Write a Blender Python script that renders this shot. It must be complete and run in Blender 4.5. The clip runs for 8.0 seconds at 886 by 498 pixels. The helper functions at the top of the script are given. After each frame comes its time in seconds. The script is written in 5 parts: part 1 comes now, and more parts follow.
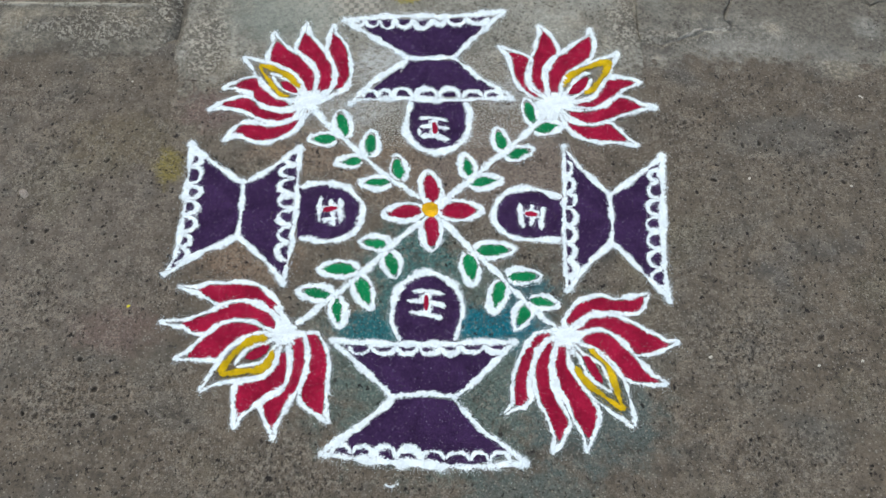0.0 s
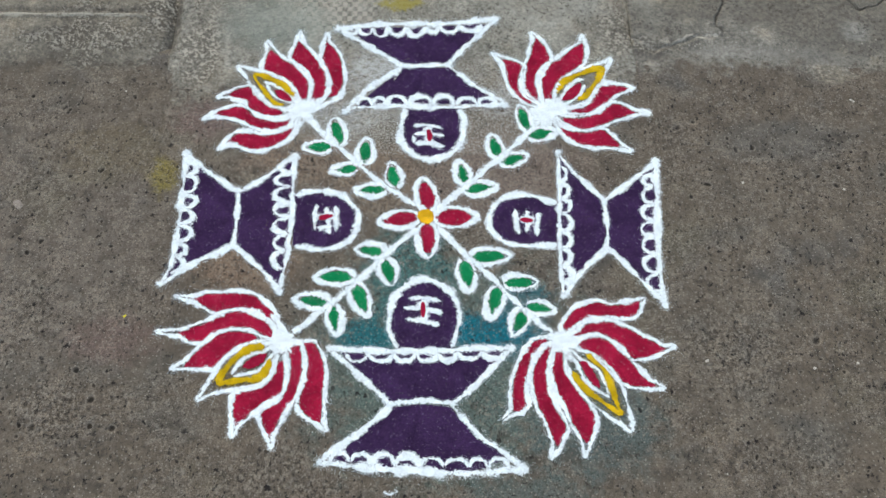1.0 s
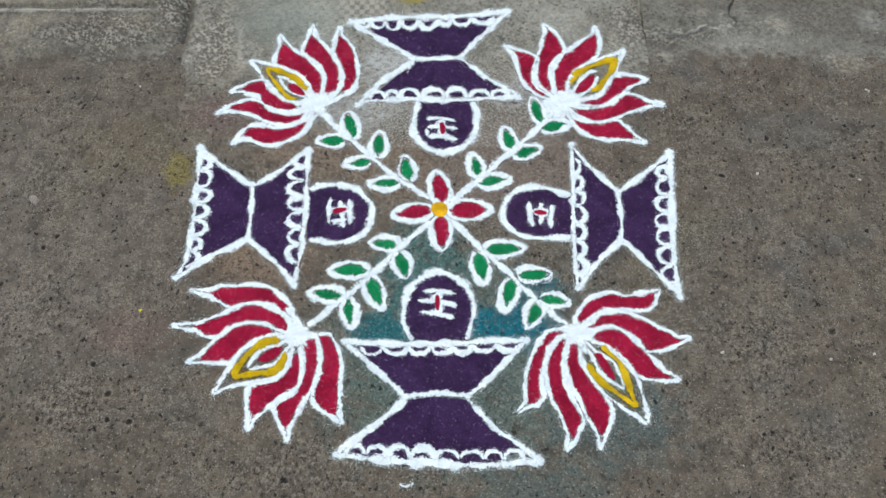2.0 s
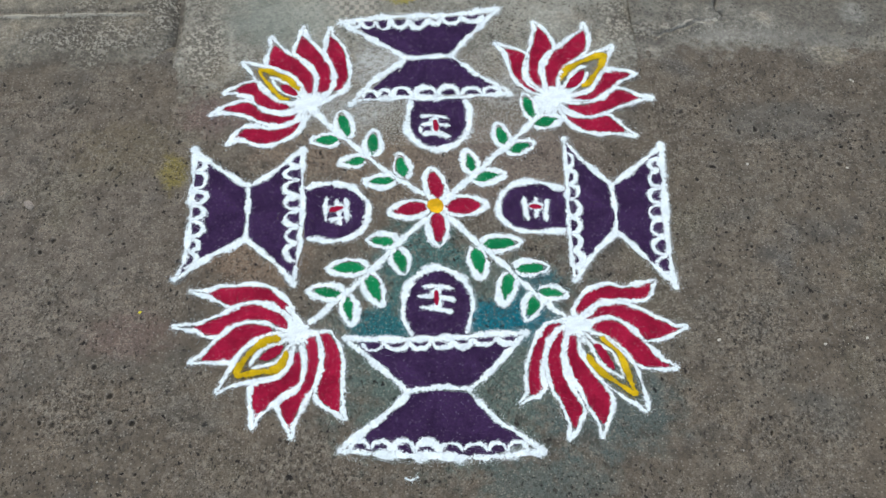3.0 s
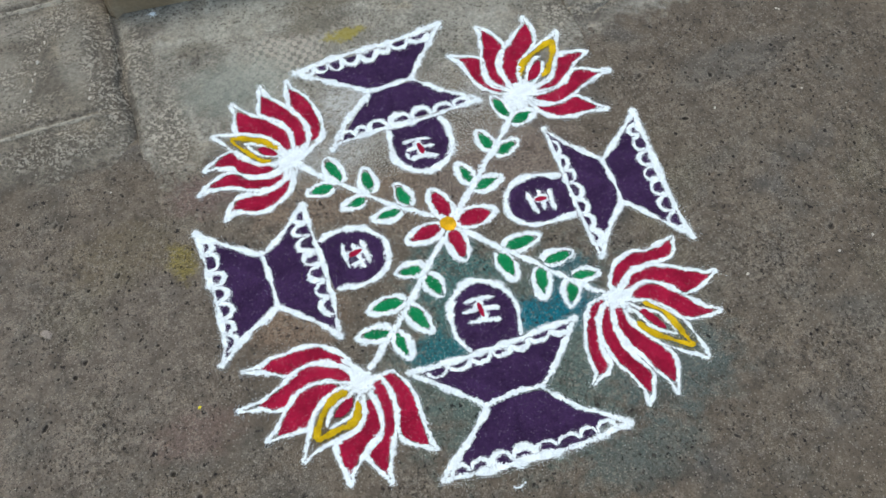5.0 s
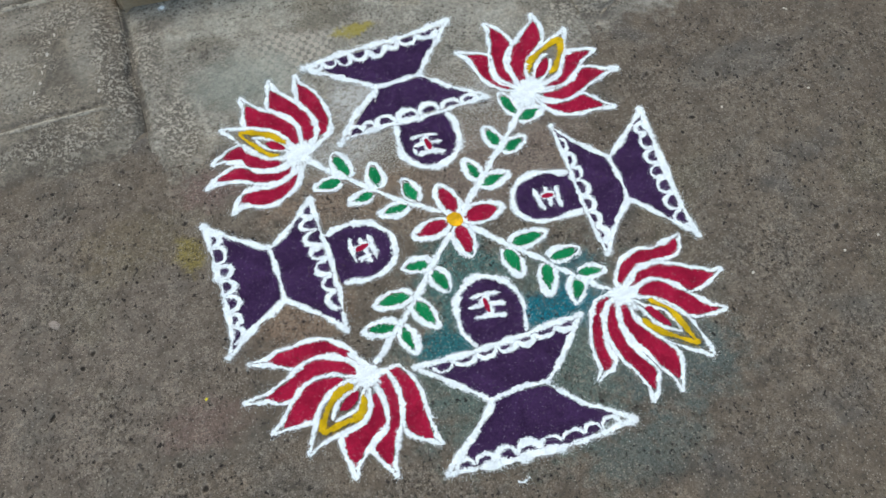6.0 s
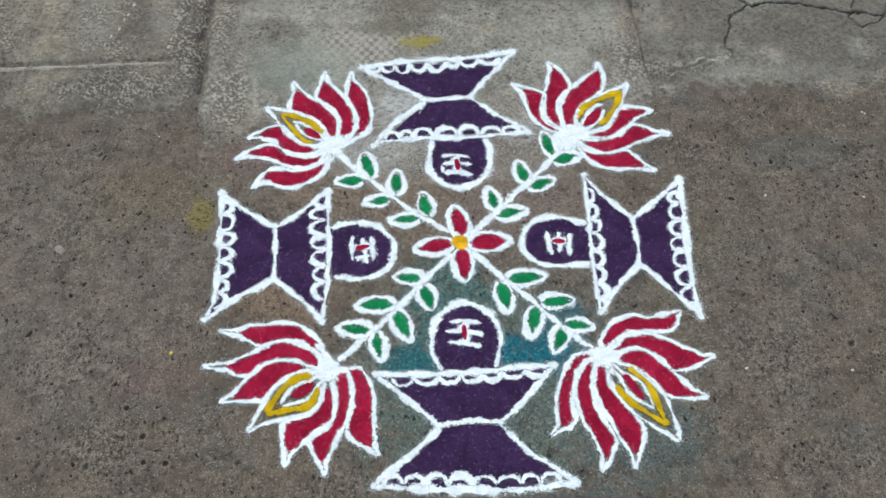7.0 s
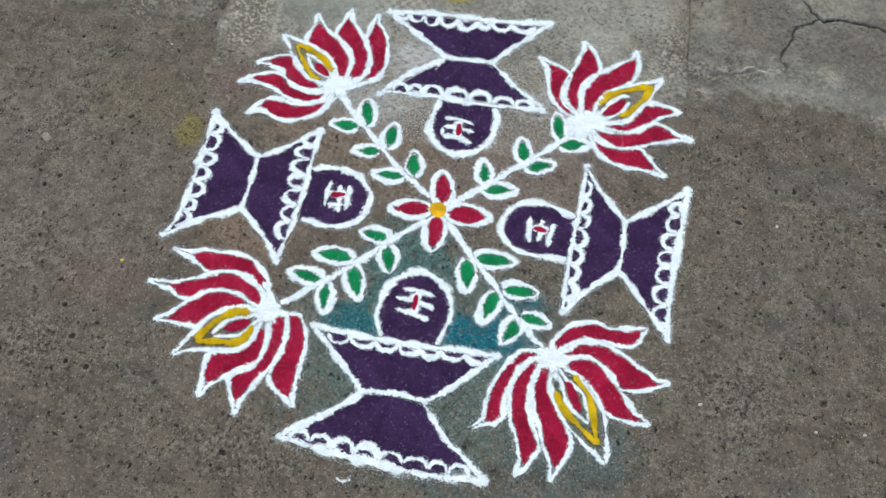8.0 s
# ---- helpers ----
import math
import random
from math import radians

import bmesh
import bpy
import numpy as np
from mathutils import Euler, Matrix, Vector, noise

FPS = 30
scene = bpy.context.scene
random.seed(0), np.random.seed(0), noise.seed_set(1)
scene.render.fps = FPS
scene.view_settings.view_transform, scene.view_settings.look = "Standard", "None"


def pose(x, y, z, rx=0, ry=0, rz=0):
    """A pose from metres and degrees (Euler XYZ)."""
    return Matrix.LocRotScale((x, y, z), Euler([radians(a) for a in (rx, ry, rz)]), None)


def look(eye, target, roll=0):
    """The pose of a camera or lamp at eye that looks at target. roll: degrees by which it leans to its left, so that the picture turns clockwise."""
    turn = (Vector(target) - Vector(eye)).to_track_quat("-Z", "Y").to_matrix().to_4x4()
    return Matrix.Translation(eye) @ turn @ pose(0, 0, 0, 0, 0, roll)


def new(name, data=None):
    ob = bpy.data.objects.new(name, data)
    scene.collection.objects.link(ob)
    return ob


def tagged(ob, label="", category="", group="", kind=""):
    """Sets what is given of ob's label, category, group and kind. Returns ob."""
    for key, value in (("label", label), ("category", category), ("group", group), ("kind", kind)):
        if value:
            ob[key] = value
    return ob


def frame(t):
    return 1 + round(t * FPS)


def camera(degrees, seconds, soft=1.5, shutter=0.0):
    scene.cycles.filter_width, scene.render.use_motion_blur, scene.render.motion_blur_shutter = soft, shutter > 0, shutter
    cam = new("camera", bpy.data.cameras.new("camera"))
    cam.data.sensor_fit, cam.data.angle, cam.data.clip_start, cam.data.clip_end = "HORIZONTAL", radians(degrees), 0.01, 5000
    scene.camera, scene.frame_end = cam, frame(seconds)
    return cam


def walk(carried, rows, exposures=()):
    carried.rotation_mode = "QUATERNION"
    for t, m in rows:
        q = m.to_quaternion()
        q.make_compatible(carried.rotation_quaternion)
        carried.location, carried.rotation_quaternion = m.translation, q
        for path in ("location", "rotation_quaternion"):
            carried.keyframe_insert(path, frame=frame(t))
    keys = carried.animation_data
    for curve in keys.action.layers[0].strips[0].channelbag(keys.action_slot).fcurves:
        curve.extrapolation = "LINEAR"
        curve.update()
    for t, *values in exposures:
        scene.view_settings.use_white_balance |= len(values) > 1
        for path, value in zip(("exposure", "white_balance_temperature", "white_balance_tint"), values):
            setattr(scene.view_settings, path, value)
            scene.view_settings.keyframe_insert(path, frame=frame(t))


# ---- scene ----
from mathutils import geometry

cam = camera(52.0, 8.0, soft=1.5)
# seconds, eye in metres, turn in degrees
ROWS = [
    (0.0, -0.0265, -0.9654, 1.6045, 28.552, -1.423, -0.681),
    (0.5, -0.0314, -0.9582, 1.6108, 27.969, -1.448, -1.086),
    (1.0, -0.0370, -0.9671, 1.6061, 29.024, -1.661, -1.449),
    (1.5, -0.0429, -0.9574, 1.6027, 27.893, -1.456, -1.670),
    (1.7, -0.0430, -0.9600, 1.6030, 28.390, -1.020, -1.640),
    (2.8, -0.0438, -0.9925, 1.6142, 28.823, -1.036, -0.429),
    (3.0, -0.0792, -0.9925, 1.6065, 29.050, -1.382, -3.147),
    (3.2, -0.0968, -1.0010, 1.5978, 29.412, 1.264, -7.669),
    (3.3, -0.1899, -0.9554, 1.6028, 29.001, 0.846, -11.960),
    (3.5, -0.2651, -0.9394, 1.6207, 28.762, 2.306, -15.889),
    (4.0, -0.3220, -0.9287, 1.6384, 28.716, 1.056, -18.542),
    (4.5, -0.3486, -0.9393, 1.6438, 29.834, 0.546, -19.893),
    (4.7, -0.3456, -0.9407, 1.6374, 29.908, 0.422, -20.231),
    (6.0, -0.3598, -0.9478, 1.6413, 29.814, 0.173, -19.575),
    (6.5, -0.3234, -0.9583, 1.6351, 29.967, 1.000, -16.696),
    (6.7, -0.2470, -0.9855, 1.6328, 30.758, 1.804, -12.254),
    (6.8, -0.2170, -0.9943, 1.6199, 31.450, 1.386, -10.032),
    (7.0, -0.1309, -1.0299, 1.6080, 32.374, -0.675, -4.139),
    (7.2, -0.0184, -1.0779, 1.5901, 31.726, -0.562, 1.018),
    (7.5, 0.0386, -1.0324, 1.6094, 30.281, -0.839, 2.580),
    (7.7, 0.0598, -1.0212, 1.5838, 30.884, -0.886, 4.424),
    (7.8, 0.1470, -1.0154, 1.5524, 31.276, 0.793, 6.722),
    (8.0, 0.1323, -0.9647, 1.5484, 29.690, -1.215, 9.229),
]
walk(cam, [(t, pose(x, y, z, rx, ry, rz)) for t, x, y, z, rx, ry, rz in ROWS], [(0.0, 0.71, 6550, 2), (8.0, 0.71, 6550, 2)])

# ---- daylight: open shade under a bright sky ----
world = bpy.data.worlds.new("sky")
scene.world = world
world.use_nodes = True
sky = world.node_tree.nodes.new("ShaderNodeTexSky")
sky.sky_type, sky.sun_disc = "NISHITA", False
sky.sun_elevation, sky.sun_rotation = radians(50), radians(-30)
sky.air_density, sky.dust_density = 1.2, 3.0
back = world.node_tree.nodes["Background"]
back.inputs["Strength"].default_value = 0.12
world.node_tree.links.new(sky.outputs["Color"], back.inputs["Color"])
sun = new("sun", bpy.data.lights.new("sun", "SUN"))
sun.data.energy, sun.data.angle, sun.data.color = 0.7, radians(80), (1.0, 0.97, 0.93)
sun.matrix_world = look((-1, 1.5, 5), (0, 0, 0))


# ---- materials ----
class Nodes:
    """A short way to write node trees."""

    def __init__(self, name, rough=0.9):
        self.mat = bpy.data.materials.new(name)
        self.mat.use_nodes = True
        self.tree = self.mat.node_tree
        self.shader = self.tree.nodes["Principled BSDF"]
        self.shader.inputs["Roughness"].default_value = rough
        self.shader.inputs["Specular IOR Level"].default_value = 0.25
        self.place = self.tree.nodes.new("ShaderNodeTexCoord").outputs["Object"]

    def put(self, socket, value):
        if isinstance(value, bpy.types.NodeSocket):
            self.tree.links.new(value, socket)
        else:
            socket.default_value = value

    def noise(self, scale, detail=3.0, rough=0.55, stretch=(1, 1, 1)):
        node = self.tree.nodes.new("ShaderNodeTexNoise")
        self.put(node.inputs["Vector"], self.moved((0, 0, 0), stretch))
        node.inputs["Scale"].default_value, node.inputs["Detail"].default_value = scale, detail
        node.inputs["Roughness"].default_value = rough
        return node.outputs["Fac"]

    def moved(self, shift, stretch):
        node = self.tree.nodes.new("ShaderNodeMapping")
        self.put(node.inputs["Vector"], self.place)
        node.inputs["Location"].default_value, node.inputs["Scale"].default_value = shift, stretch
        return node.outputs["Vector"]

    def cells(self, scale, out="Distance", jitter=1.0):
        node = self.tree.nodes.new("ShaderNodeTexVoronoi")
        self.put(node.inputs["Vector"], self.place)
        node.inputs["Scale"].default_value, node.inputs["Randomness"].default_value = scale, jitter
        return node.outputs[out]

    def split(self, vector, axis):
        node = self.tree.nodes.new("ShaderNodeSeparateXYZ")
        self.put(node.inputs[0], vector)
        return node.outputs[axis]

    def math(self, how, a, b=0.0, clamp=False):
        node = self.tree.nodes.new("ShaderNodeMath")
        node.operation, node.use_clamp = how, clamp
        self.put(node.inputs[0], a)
        self.put(node.inputs[1], b)
        return node.outputs[0]

    def ramp(self, value, low, high, to_low=0.0, to_high=1.0):
        node = self.tree.nodes.new("ShaderNodeMapRange")
        node.interpolation_type = "SMOOTHSTEP"
        for n, v in enumerate((value, low, high, to_low, to_high)):
            self.put(node.inputs[n], v)
        return node.outputs[0]

    def mix(self, fac, a, b, how="MIX"):
        node = self.tree.nodes.new("ShaderNodeMix")
        node.data_type, node.blend_type = "RGBA", how
        self.put(node.inputs[0], fac)
        self.put(node.inputs[6], a if isinstance(a, bpy.types.NodeSocket) else (*a, 1))
        self.put(node.inputs[7], b if isinstance(b, bpy.types.NodeSocket) else (*b, 1))
        return node.outputs[2]

    def grey(self, colour, value):
        """A colour multiplied by a plain value."""
        node = self.tree.nodes.new("ShaderNodeVectorMath")
        node.operation = "SCALE"
        self.put(node.inputs[0], colour)
        self.put(node.inputs["Scale"], value)
        return node.outputs[0]

    def patch(self, x, y, rx, ry, ragged=0.5, scale=30.0):
        """A stain of its own shape: 1 in its middle, 0 outside, with a ragged edge."""
        vector = self.moved((-x / rx, -y / ry, 0), (1 / rx, 1 / ry, 0))
        node = self.tree.nodes.new("ShaderNodeVectorMath")
        node.operation = "LENGTH"
        self.put(node.inputs[0], vector)
        edge = self.math("ADD", node.outputs["Value"], self.math("MULTIPLY", self.math("SUBTRACT", self.noise(scale, 5, 0.65), 0.5), ragged * 3))
        return self.ramp(edge, 1.1, 0.45)

    def done(self, colour, height=None, depth=0.001, strength=0.6):
        self.put(self.shader.inputs["Base Color"], colour)
        if height is not None:
            bump = self.tree.nodes.new("ShaderNodeBump")
            bump.inputs["Distance"].default_value, bump.inputs["Strength"].default_value = depth, strength
            self.put(bump.inputs["Height"], height)
            self.put(self.shader.inputs["Normal"], bump.outputs["Normal"])
        return self.mat


def powder(name, colour, fleck=0.0, spread=0.3, clumps=1.9):
    """Loose coloured powder: fine grain, a few pale grains of another colour in it."""
    n = Nodes(name, 1.0)
    n.shader.inputs["Specular IOR Level"].default_value = 0.08
    grain, cloud = n.cells(700, "Color"), n.noise(45, 4)
    value = n.math("ADD", n.math("MULTIPLY", n.split(grain, 0), spread), n.math("MULTIPLY", cloud, 0.6))
    tone = n.mix(1.0, colour, (1, 1, 1), "MULTIPLY")
    tone = n.grey(tone, n.math("ADD", value, 1.0 - spread / 2 - 0.30))
    if fleck:
        # thicker and thinner places of the poured field
        tone = n.grey(tone, n.ramp(n.noise(16, 5, 0.65), 0.32, 0.68, 0.74, 1.22))
        lone = n.math("MULTIPLY", n.ramp(n.cells(330), 0.38, 0.15), n.ramp(n.split(n.cells(330, "Color"), 1), 1 - fleck, 1 - fleck * 0.5))
        tone = n.mix(n.math("MULTIPLY", lone, 0.42), tone, (0.60, 0.52, 0.66))
        faint = n.ramp(n.noise(110, 4, 0.75), 0.58, 0.75)
        tone = n.mix(n.math("MULTIPLY", faint, 0.2), tone, (0.5, 0.42, 0.5))
    mat = n.done(tone, n.math("ADD", n.noise(500, 2), n.split(grain, 2)), 0.0008, 0.7)
    # towards the edge of a poured line the powder lies thin and the ground shows between the grains
    thin = n.tree.nodes.new("ShaderNodeAttribute")
    thin.attribute_name = "thin"
    dry = n.math("MULTIPLY", n.math("SUBTRACT", n.noise(21, 3), 0.46), n.ramp(thin.outputs["Fac"], 0.0, 0.4, 0.5, 1.0))
    need = n.math("ADD", n.ramp(thin.outputs["Fac"], 0.12, 1.0, 0.06, 0.86), n.math("MULTIPLY", dry, 2.7))
    clump = n.math("ADD", n.math("MULTIPLY", n.noise(480, 2, 0.6), 0.72), n.math("MULTIPLY", n.noise(170, 2, 0.6), 0.28))
    clump = n.math("ADD", n.math("MULTIPLY", n.math("SUBTRACT", clump, 0.5), clumps), 0.5)
    lies = n.ramp(n.math("SUBTRACT", clump, need), -0.16, 0.07)
    bare = n.tree.nodes.new("ShaderNodeBsdfTransparent")
    blend = n.tree.nodes.new("ShaderNodeMixShader")
    n.put(blend.inputs[0], lies)
    n.put(blend.inputs[1], bare.outputs[0])
    n.put(blend.inputs[2], n.shader.outputs[0])
    n.put(n.tree.nodes["Material Output"].inputs["Surface"], blend.outputs[0])
    return mat


WHITE = powder("white_powder", (0.785, 0.842, 0.868), 0.0, 0.30, 2.6)
PURPLE = powder("purple_powder", (0.0385, 0.0182, 0.0595), 0.08, 0.6)
RED = powder("crimson_powder", (0.285, 0.0085, 0.036), 0.05, 0.5)
GREEN = powder("green_powder", (0.010, 0.180, 0.062), 0.02, 0.4)
YELLOW = powder("yellow_powder", (0.55, 0.36, 0.010), 0.015)
ORANGE = powder("orange_yellow_powder", (0.70, 0.385, 0.014), 0.02, 0.4)


def ground_tone(n):
    """Colour and height of the compacted ground: blotches, scuffs, grit and pits."""
    broad, mid, coarse, fine = n.noise(2.2, 4), n.noise(24, 5, 0.6), n.noise(150, 4, 0.75), n.noise(330, 3, 0.7)
    tone = n.mix(n.ramp(broad, 0.35, 0.65), (0.111, 0.089, 0.067), (0.133, 0.109, 0.083))
    tone = n.mix(n.ramp(n.noise(7, 5, 0.6), 0.48, 0.72), tone, (0.134, 0.107, 0.080))
    tone = n.mix(n.ramp(n.noise(4, 4, 0.6), 0.55, 0.72), tone, (0.101, 0.091, 0.079))
    tone = n.mix(n.patch(-0.85, -0.05, 0.45, 0.40, 0.3, 8), tone, (0.142, 0.117, 0.093))
    tone = n.mix(n.math("MULTIPLY", n.ramp(n.noise(5.3, 4, 0.6, (1, 1.4, 1)), 0.52, 0.66), 0.5), tone, (0.107, 0.099, 0.084))
    tone = n.mix(n.math("MULTIPLY", n.patch(0.80, 0.19, 0.20, 0.07, 0.5, 9), 0.5), tone, (0.106, 0.101, 0.091))
    tone = n.mix(n.math("MULTIPLY", n.ramp(n.noise(3.1, 4, 0.6), 0.54, 0.68), 0.6), tone, (0.118, 0.102, 0.072))
    tone = n.grey(tone, n.ramp(mid, 0.28, 0.72, 0.78, 1.22))
    tone = n.grey(tone, n.ramp(coarse, 0.3, 0.7, 0.80, 1.20))
    rough = n.ramp(n.noise(6, 4, 0.6), 0.40, 0.60, 0.11, 0.47)
    tone = n.grey(tone, n.ramp(fine, 0.3, 0.7, n.math("SUBTRACT", 1.0, rough), n.math("ADD", 1.0, rough)))
    # old colour from earlier drawings
    broad_stains = (
        (0.03, -0.33, 0.32, 0.26, (0.086, 0.118, 0.103), 0.9),
        (0.30, -0.45, 0.16, 0.12, (0.078, 0.104, 0.098), 0.8),
        (0.17, -0.59, 0.15, 0.07, (0.080, 0.104, 0.096), 0.6),
        (-0.365, -0.10, 0.13, 0.09, (0.235, 0.152, 0.100), 0.5),
        (-0.245, 0.15, 0.17, 0.08, (0.230, 0.158, 0.112), 0.55),
        (-0.10, 0.09, 0.13, 0.10, (0.208, 0.150, 0.105), 0.6),
        (0.16, 0.10, 0.24, 0.15, (0.188, 0.144, 0.118), 0.72),
        (-0.665, 0.165, 0.16, 0.09, (0.138, 0.108, 0.058), 0.35),
    )
    strong_stains = (
        (-0.548, 0.104, 0.035, 0.055, (0.215, 0.170, 0.025), 0.6),
        (-0.60, -0.27, 0.10, 0.06, (0.170, 0.092, 0.088), 0.25),
        (-0.47, 0.25, 0.09, 0.06, (0.160, 0.096, 0.088), 0.5),
        (-0.03, -0.15, 0.11, 0.15, (0.050, 0.125, 0.118), 0.9),
        (0.118, -0.262, 0.125, 0.055, (0.003, 0.122, 0.165), 0.97),
        (0.19, -0.185, 0.06, 0.05, (0.012, 0.105, 0.130), 0.7),
        (-0.125, -0.268, 0.075, 0.050, (0.006, 0.112, 0.132), 0.85),
    )
    for x, y, rx, ry, colour, most in broad_stains + strong_stains:
        own = n.grey(n.grey(n.mix(1.0, colour, (1, 1, 1), "MULTIPLY"), n.ramp(fine, 0.3, 0.7, 0.7, 1.3)), n.ramp(coarse, 0.3, 0.7, 0.65, 1.35))
        tone = n.mix(n.math("MULTIPLY", n.patch(x, y, rx, ry), most), tone, own)
    # scuffs, pale and dark grit; holes and pits get their shade as near-black colour
    scuff = n.math("MULTIPLY", n.ramp(n.noise(70, 5, 0.8), 0.52, 0.62), n.ramp(n.noise(6, 4), 0.44, 0.56))
    tone = n.mix(n.math("MULTIPLY", scuff, 0.55), tone, (0.265, 0.228, 0.188))
    smudge = n.math("MULTIPLY", n.ramp(n.noise(19, 6, 0.7), 0.47, 0.39), n.ramp(n.noise(4.5, 3), 0.44, 0.54))
    tone = n.mix(n.math("MULTIPLY", smudge, 0.5), tone, (0.056, 0.045, 0.036))
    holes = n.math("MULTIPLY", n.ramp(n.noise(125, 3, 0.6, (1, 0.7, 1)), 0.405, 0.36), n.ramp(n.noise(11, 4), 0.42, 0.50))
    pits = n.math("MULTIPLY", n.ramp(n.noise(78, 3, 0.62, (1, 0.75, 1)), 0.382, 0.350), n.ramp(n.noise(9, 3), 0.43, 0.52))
    vein = n.math("ABSOLUTE", n.math("SUBTRACT", n.noise(26, 6, 0.7, (1.6, 0.5, 1)), 0.5))
    vein = n.math("MULTIPLY", n.ramp(vein, 0.010, 0.004), n.ramp(n.noise(13, 3), 0.54, 0.60))
    tone = n.mix(n.math("MULTIPLY", vein, 0.7), tone, (0.030, 0.024, 0.020))
    grit = n.math("MULTIPLY", n.ramp(n.cells(210), 0.45, 0.22), n.ramp(n.split(n.cells(210, "Color"), 1), 0.87, 0.93))
    pale = n.math("MULTIPLY", n.ramp(n.cells(190), 0.40, 0.16), n.ramp(n.split(n.cells(190, "Color"), 2), 0.72, 0.93))
    tone = n.mix(n.math("MULTIPLY", grit, 0.6), tone, (0.032, 0.026, 0.023))
    tone = n.mix(n.math("MULTIPLY", pale, 0.6), tone, (0.31, 0.28, 0.235))
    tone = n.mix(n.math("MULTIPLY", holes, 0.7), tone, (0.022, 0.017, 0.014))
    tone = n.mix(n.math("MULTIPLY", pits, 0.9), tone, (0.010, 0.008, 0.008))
    # places where the surface has broken up into loose grit
    broken = 0.0
    for x, y, rx, ry, most in ((-0.27, -0.54, 0.12, 0.07, 1.0), (0.59, -0.31, 0.12, 0.13, 0.8), (0.65, -0.51, 0.15, 0.06, 0.7), (-0.79, -0.22, 0.08, 0.12, 0.7), (-0.70, -0.40, 0.10, 0.07, 0.9), (0.52, 0.22, 0.06, 0.04, 0.9), (0.76, 0.06, 0.10, 0.08, 0.5), (-0.82, 0.10, 0.10, 0.08, 0.6)):
        broken = n.math("MAXIMUM", broken, n.math("MULTIPLY", n.patch(x, y, rx, ry, 0.5, 14), most))
    loose = n.noise(128, 5, 0.72, (1, 0.8, 1))
    tone = n.mix(n.math("MULTIPLY", n.math("MULTIPLY", n.ramp(loose, 0.53, 0.60), broken), 0.7), tone, (0.27, 0.235, 0.19))
    # gaps in the grit darkened in colour for the shade between grains
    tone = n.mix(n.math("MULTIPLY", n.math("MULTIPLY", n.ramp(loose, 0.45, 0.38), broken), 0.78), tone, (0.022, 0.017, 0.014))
    holes = n.math("ADD", holes, n.math("MULTIPLY", n.ramp(loose, 0.43, 0.37), broken))
    # clumps a few millimetres across: paler crowns, darker between them
    clod = n.noise(62, 5, 0.72, (1, 0.85, 1))
    lumpy = n.ramp(n.noise(5, 4, 0.6), 0.40, 0.60, 0.25, 1.0)
    tone = n.mix(n.math("MULTIPLY", n.math("MULTIPLY", n.ramp(clod, 0.545, 0.64), lumpy), 0.55), tone, (0.196, 0.166, 0.136))
    tone = n.mix(n.math("MULTIPLY", n.math("MULTIPLY", n.ramp(clod, 0.455, 0.36), lumpy), 0.60), tone, (0.060, 0.050, 0.040))
    # sunken pits: shade inside and light on their rims put into the colour
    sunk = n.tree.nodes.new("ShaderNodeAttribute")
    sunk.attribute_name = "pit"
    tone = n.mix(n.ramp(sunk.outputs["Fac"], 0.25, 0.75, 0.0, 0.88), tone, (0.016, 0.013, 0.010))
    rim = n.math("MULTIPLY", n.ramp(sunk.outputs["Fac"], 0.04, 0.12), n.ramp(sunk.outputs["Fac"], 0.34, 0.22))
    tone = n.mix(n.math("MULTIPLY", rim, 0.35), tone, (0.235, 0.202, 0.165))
    dents = n.math("MULTIPLY", n.math("ADD", pits, holes), 1.2)
    height = n.math("SUBTRACT", n.math("ADD", n.math("ADD", n.math("ADD", n.math("MULTIPLY", mid, 2.0), n.math("MULTIPLY", clod, 1.6)), coarse), n.math("MULTIPLY", fine, 0.5)), dents)
    return tone, height


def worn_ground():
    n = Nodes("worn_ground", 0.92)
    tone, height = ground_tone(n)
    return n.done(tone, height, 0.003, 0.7)


